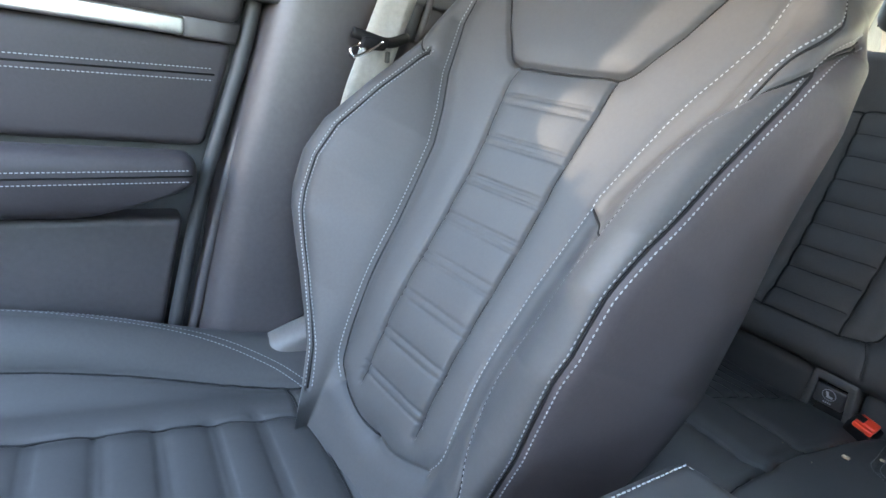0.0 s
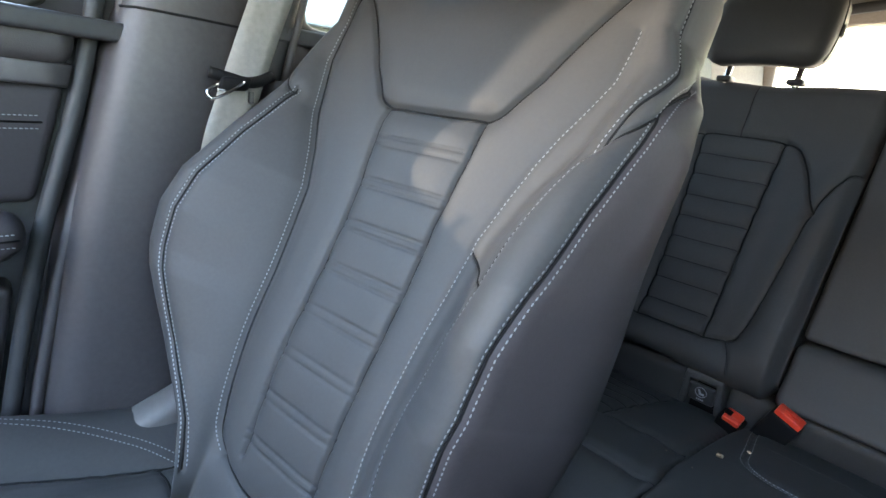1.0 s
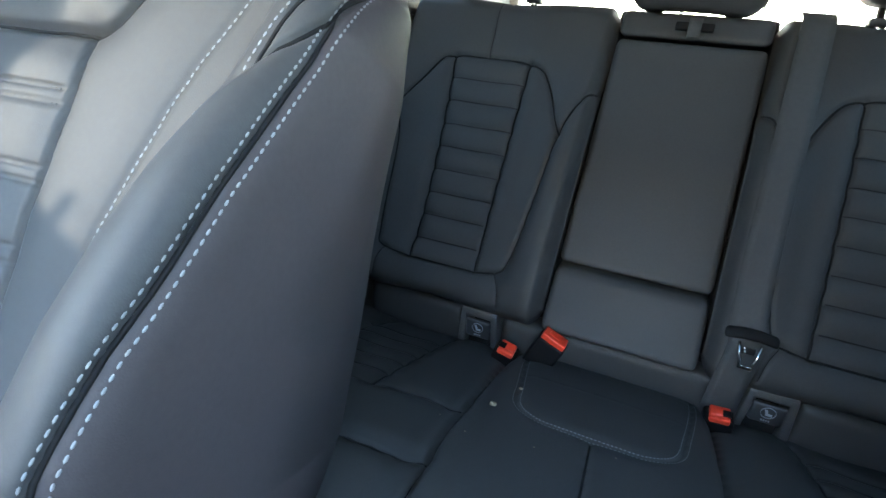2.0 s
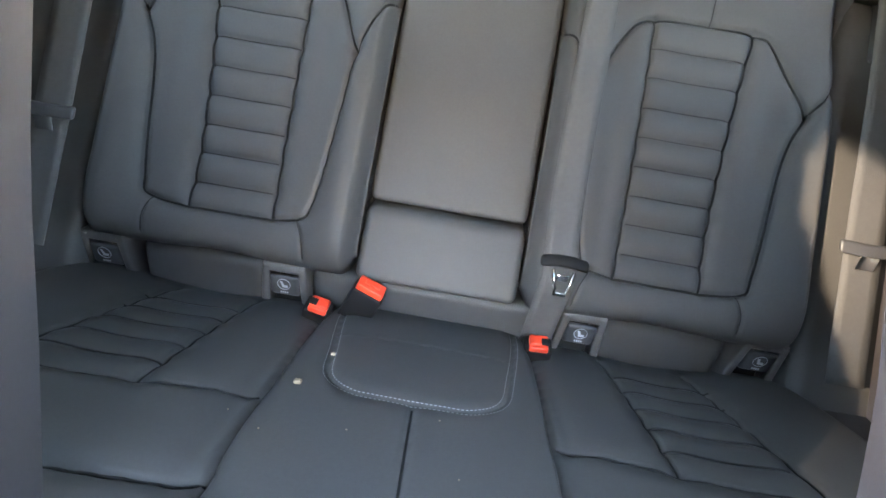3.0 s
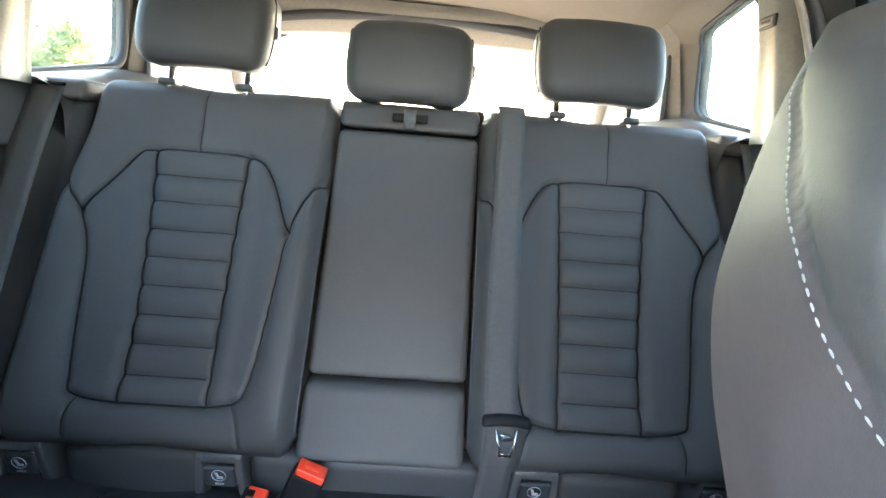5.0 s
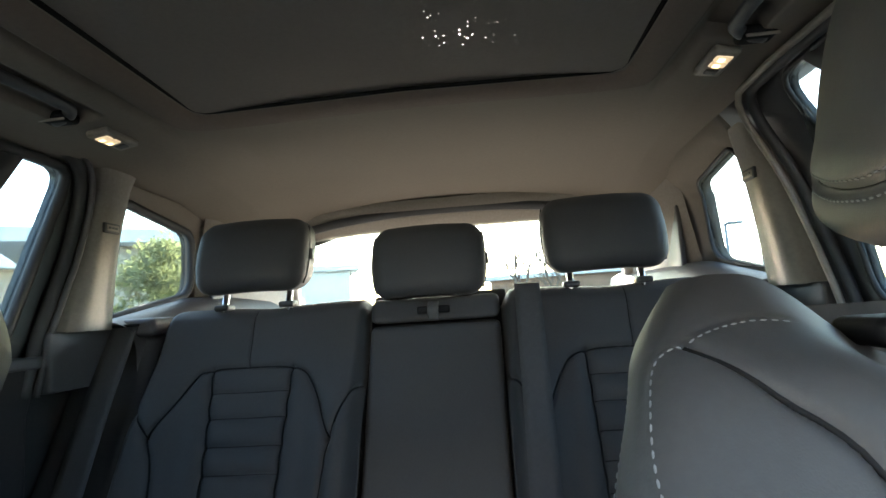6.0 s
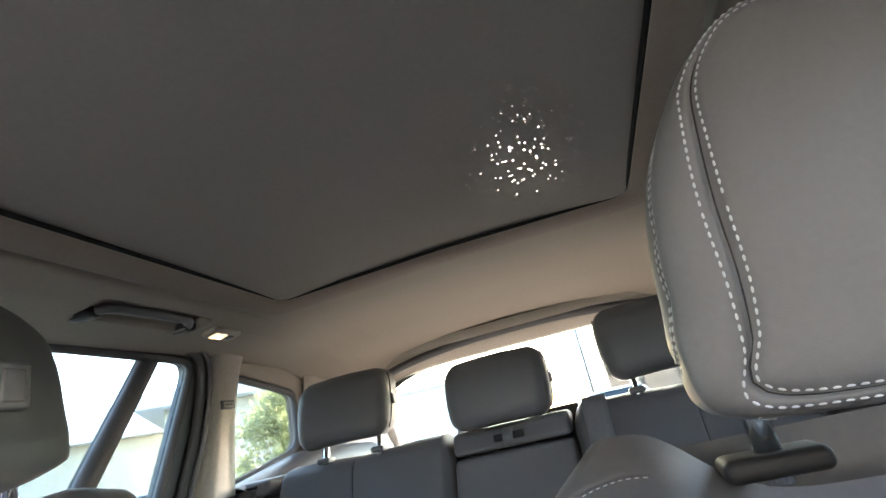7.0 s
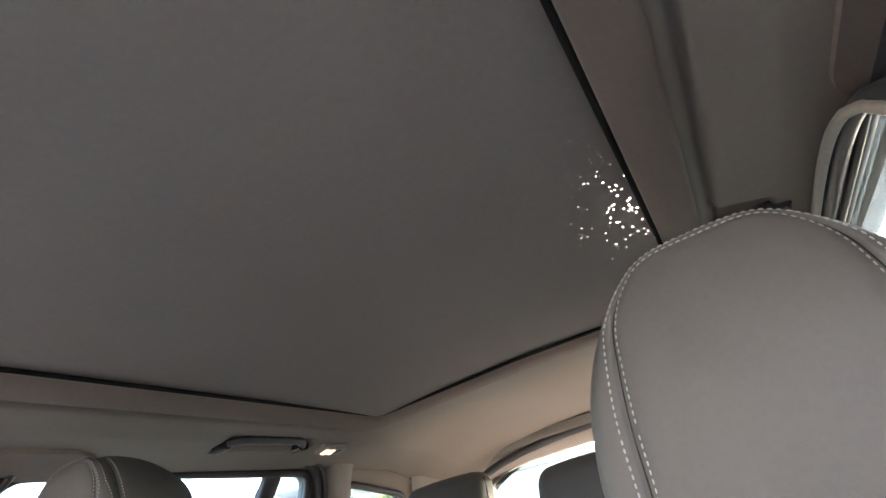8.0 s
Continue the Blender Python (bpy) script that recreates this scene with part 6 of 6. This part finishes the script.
nG = 14
gx = np.r_[-1500, -300, np.linspace(-60, 60, nG), 300, 1500]
V = [(x, y, GZ) for y in gx for x in gx]
m = len(gx)
ground = obj("ground", V, [(j * m + i, j * m + i + 1, (j + 1) * m + i + 1, (j + 1) * m + i) for j in range(m - 1) for i in range(m - 1)], ASPHALT, smooth=False)
tagged(ground, "grey asphalt car park reaching to the horizon", "ground", kind="structure")


def polar(az, dist):
    a = radians(az)
    return 0.15 + dist * math.sin(a), 1.2 + dist * math.cos(a)


def building(az0, az1, dist, top, mat, label, roof=None, depth=8.0, fascia=True, windows=0):
    (x0, y0), (x1, y1) = polar(az0, dist), polar(az1, dist)
    L = math.hypot(x1 - x0, y1 - y0)
    ang = math.atan2(y1 - y0, x1 - x0)
    T = Matrix.Translation((x0, y0, GZ)) @ Matrix.Rotation(ang, 4, "Z")
    put = lambda VF: ([tuple(T @ Vector(v)) for v in VF[0]], VF[1])
    b = thing("building", (x0, y0, GZ), label, "building")
    H = top - GZ
    obj("wall", *put(rbox((L, depth, H), 0.03, 2, (L / 2, depth / 2, H / 2))), mat, b, smooth=False)
    if fascia:
        obj("roof_edge", *put(rbox((L + 1.2, depth + 1.2, 0.35), 0.05, 2, (L / 2, depth / 2, H + 0.17))), WHITE, b, smooth=False)
    if roof:
        rh = roof
        P = [(-0.5, -0.6, H), (L + 0.5, -0.6, H), (L + 0.5, depth + 0.6, H), (-0.5, depth + 0.6, H), (L * 0.18, depth / 2, H + rh), (L * 0.82, depth / 2, H + rh)]
        obj("roof", *put((P, [(0, 1, 5, 4), (1, 2, 5), (2, 3, 4, 5), (3, 0, 4), (0, 3, 2, 1)])), ROOF_METAL, b, smooth=False)
    for k in range(windows):
        w = obj("window", *put(rbox((L / windows * 0.6, 0.12, H * 0.4), 0.02, 2, (L * (k + 0.5) / windows, -0.02, H * 0.5))), DARK_GLASS, b, smooth=False)
        obj("window_sill", *put(rbox((L / windows * 0.65, 0.2, 0.06), 0.01, 2, (L * (k + 0.5) / windows, -0.06, H * 0.29))), WHITE, w, smooth=False)
    return b


building(-74, -43.4, 24, 3.2, WALL_BEIGE, "low beige shop building with a hipped grey metal roof", roof=2.4, depth=10, fascia=True)
building(-44.3, -31.5, 15, 2.9, WALL_BEIGE, "beige building with a deep white flat canopy", depth=6)
building(-26, -15.5, 34, 3.6, WHITE, "low white building with a flat roof behind the car park", depth=8)
building(-0.3, 19, 42, 2.7, BRICK, "long low brown brick building", depth=8)


# unseen wall that the car faces, added to tune the light from ahead
front = thing("building", (0, -7, GZ), "unseen dark grey clad wall added ahead of the car", "building")
obj("wall", *rbox((40, 6, 4.4), 0.05, 2, (0, -11.0, GZ + 2.2)), UNSEEN_CLADDING, front, smooth=False)
obj("roof_edge", *rbox((41, 7, 0.4), 0.05, 2, (0, -11.0, GZ + 4.6)), ROOF_METAL, front, smooth=False)


# unseen tower, made up to carry the added glare lamp
tower = thing("building", (-10.8, -9.4, GZ), "unseen grey tower with a glazed front, added behind the glare lamp", "building")
obj("wall", *rbox((2.6, 2.4, 6.6), 0.05, 2, (-10.8, -9.4, GZ + 3.3)), UNSEEN_CLADDING, tower, smooth=False)
obj("window", *rbox((1.9, 0.06, 4.8), 0.01, 2, (-10.8, -8.19, GZ + 3.7)), DARK_GLASS, tower, smooth=False)


def lamp_post(az, dist, top):
    x, y = polar(az, dist)
    lp = thing("street_lamp", (x, y, GZ), "tall grey car park lamp post with a flat head", "street lamp", "street lamps")
    obj("pole", *sweep([(x, y, GZ), (x, y, top)], ring(0.09, 10), (1, 0, 0)), POLE, lp)
    obj("base", *rbox((0.5, 0.5, 0.6), 0.05, 3, (x, y, GZ + 0.3)), WHITE, lp)
    obj("head", *rbox((0.9, 0.4, 0.16), 0.05, 3, (x + 0.5, y, top)), POLE, lp)


lamp_post(-2.0, 28, 9.5)
lamp_post(23.3, 34, 4.6)
lamp_post(26.1, 48, 4.8)
lamp_post(21.9, 20, 9.0)


def bare_tree(az, dist, height, seed):
    x, y = polar(az, dist)
    rng = random.Random(seed)
    t = thing("tree", (x, y, GZ), "leafless tree with fine upright branches", "tree", "bare trees")
    trunk, twigs = [], []

    def grow(p, d, ln, r, depth):
        q = p + d * ln
        bend = p.lerp(q, 0.5) + Vector((rng.uniform(-1, 1), rng.uniform(-1, 1), 0)) * ln * 0.06
        (trunk if depth < 2 else twigs).append(sweep([p, bend, q], [(a * (1 - 0.0), b) for a, b in ring(r, 5)], (1, 0.2, 0)))
        if depth < 5:
            for _ in range(3 if depth < 3 else 2):
                dd = (d + Vector((rng.uniform(-0.7, 0.7), rng.uniform(-0.7, 0.7), rng.uniform(0.0, 0.5)))).normalized()
                grow(p.lerp(q, rng.uniform(0.55, 1)), dd, ln * rng.uniform(0.55, 0.8), r * 0.6, depth + 1)

    grow(Vector((x, y, GZ)), Vector((0, 0, 1)), height * 0.36, 0.12, 0)
    obj("trunk", *join(*trunk), BARK, t)
    tagged(obj("crown", *join(*twigs), BARK, t), kind="stuff")


bare_tree(3.0, 30, 6.0, 1)
bare_tree(6.5, 33, 5.5, 2)
bare_tree(24.6, 40, 4.2, 3)
bare_tree(27.5, 44, 4.6, 4)
bare_tree(-9, 45, 4.2, 5)


def leafy_bush(az, dist, height, width, seed):
    x, y = polar(az, dist)
    rng = random.Random(seed)
    t = thing("bush", (x, y, GZ), "dense leafy green bush beside the parking bay", "bush", "bushes")
    limbs = []
    for _ in range(14):
        a, l = rng.uniform(0, 6.28), rng.uniform(0.5, 0.95)
        q = (x + math.cos(a) * width * 0.36 * l, y + math.sin(a) * width * 0.36 * l, GZ + height * l)
        limbs.append(sweep([(x, y, GZ), ((x * 1.4 + q[0] * 0.6) / 2, (y * 1.4 + q[1] * 0.6) / 2, GZ + height * l * 0.5), q], ring(0.006, 5), (1, 0.1, 0)))
    obj("trunk", *join(*limbs), BARK, t)
    V, F = [], []
    clumps = [(rng.uniform(0, 6.28), rng.random() ** 0.5, rng.uniform(0.08, 1.0), rng.uniform(0.09, 0.2)) for _ in range(90)]
    for a, rr, h, cr in clumps:
        env = math.sqrt(max(0.05, 1 - (h - 0.45) ** 2 / 0.36)) * width / 2
        c = Vector((x + math.cos(a) * rr * env, y + math.sin(a) * rr * env, GZ + h * height))
        for _ in range(60):
            p = c + Vector((rng.gauss(0, cr * 0.6), rng.gauss(0, cr * 0.6), rng.gauss(0, cr * 0.6)))
            u = Vector((rng.uniform(-1, 1), rng.uniform(-1, 1), rng.uniform(-1, 1))).normalized()
            w = u.orthogonal().normalized()
            s = rng.uniform(0.025, 0.05)
            k = len(V)
            V += [tuple(p - u * s), tuple(p + w * s * 0.45), tuple(p + u * s), tuple(p - w * s * 0.45)]
            F += [(k, k + 1, k + 2, k + 3)]
    tagged(obj("crown", V, F, LEAF, t), kind="stuff")


leafy_bush(-34.4, 7.0, 2.25, 1.05, 11)
leafy_bush(-33.0, 7.6, 1.9, 0.9, 12)


def parked_car(az, dist, turn, mat, label):
    x, y = polar(az, dist)
    c = thing("parked_car", (x, y, GZ), label, "car", "parked cars")
    T = Matrix.Translation((x, y, GZ)) @ Matrix.Rotation(radians(turn), 4, "Z")
    put = lambda VF: ([tuple(T @ Vector(v)) for v in VF[0]], VF[1])
    obj("body", *put(rbox((4.4, 1.8, 0.62), 0.2, 5, (0, 0, 0.62), deform=lambda a, b, d: (a, b * (1 - 0.06 * abs(a) / 2.2), d - 0.08 * max(0, abs(a) - 1.4)))), mat, c)
    obj("cabin", *put(rbox((2.7, 1.6, 0.62), 0.2, 5, (-0.2, 0, 1.16), deform=lambda a, b, d: (a * (1 - 0.55 * (d + 0.31)), b * (1 - 0.25 * (d + 0.31)), d))), DARK_GLASS, c, "dark glazed cabin")
    obj("roof", *put(rbox((1.65, 1.3, 0.08), 0.035, 4, (-0.2, 0, 1.46))), mat, c)
    for a in (-1.35, 1.35):
        for b in (-0.84, 0.84):
            w = obj("wheel", *put(sweep([(a, b - 0.1, 0.32), (a, b + 0.1, 0.32)], ring(0.32, 20), (1, 0, 0))), RUBBER, c)
            obj("rim", *put(sweep([(a, b - 0.105, 0.32), (a, b + 0.105, 0.32)], ring(0.2, 16), (1, 0, 0))), ALU, w)


parked_car(0.5, 19, 8, WHITE_PAINT, "white saloon parked across the car park")
parked_car(-45, 13, 30, WHITE_PAINT, "white car parked beside the beige building")
parked_car(-50, 15, 30, PAINT, "grey car parked beside the beige building")
parked_car(-12, 22, 5, PAINT, "grey car parked across the car park")
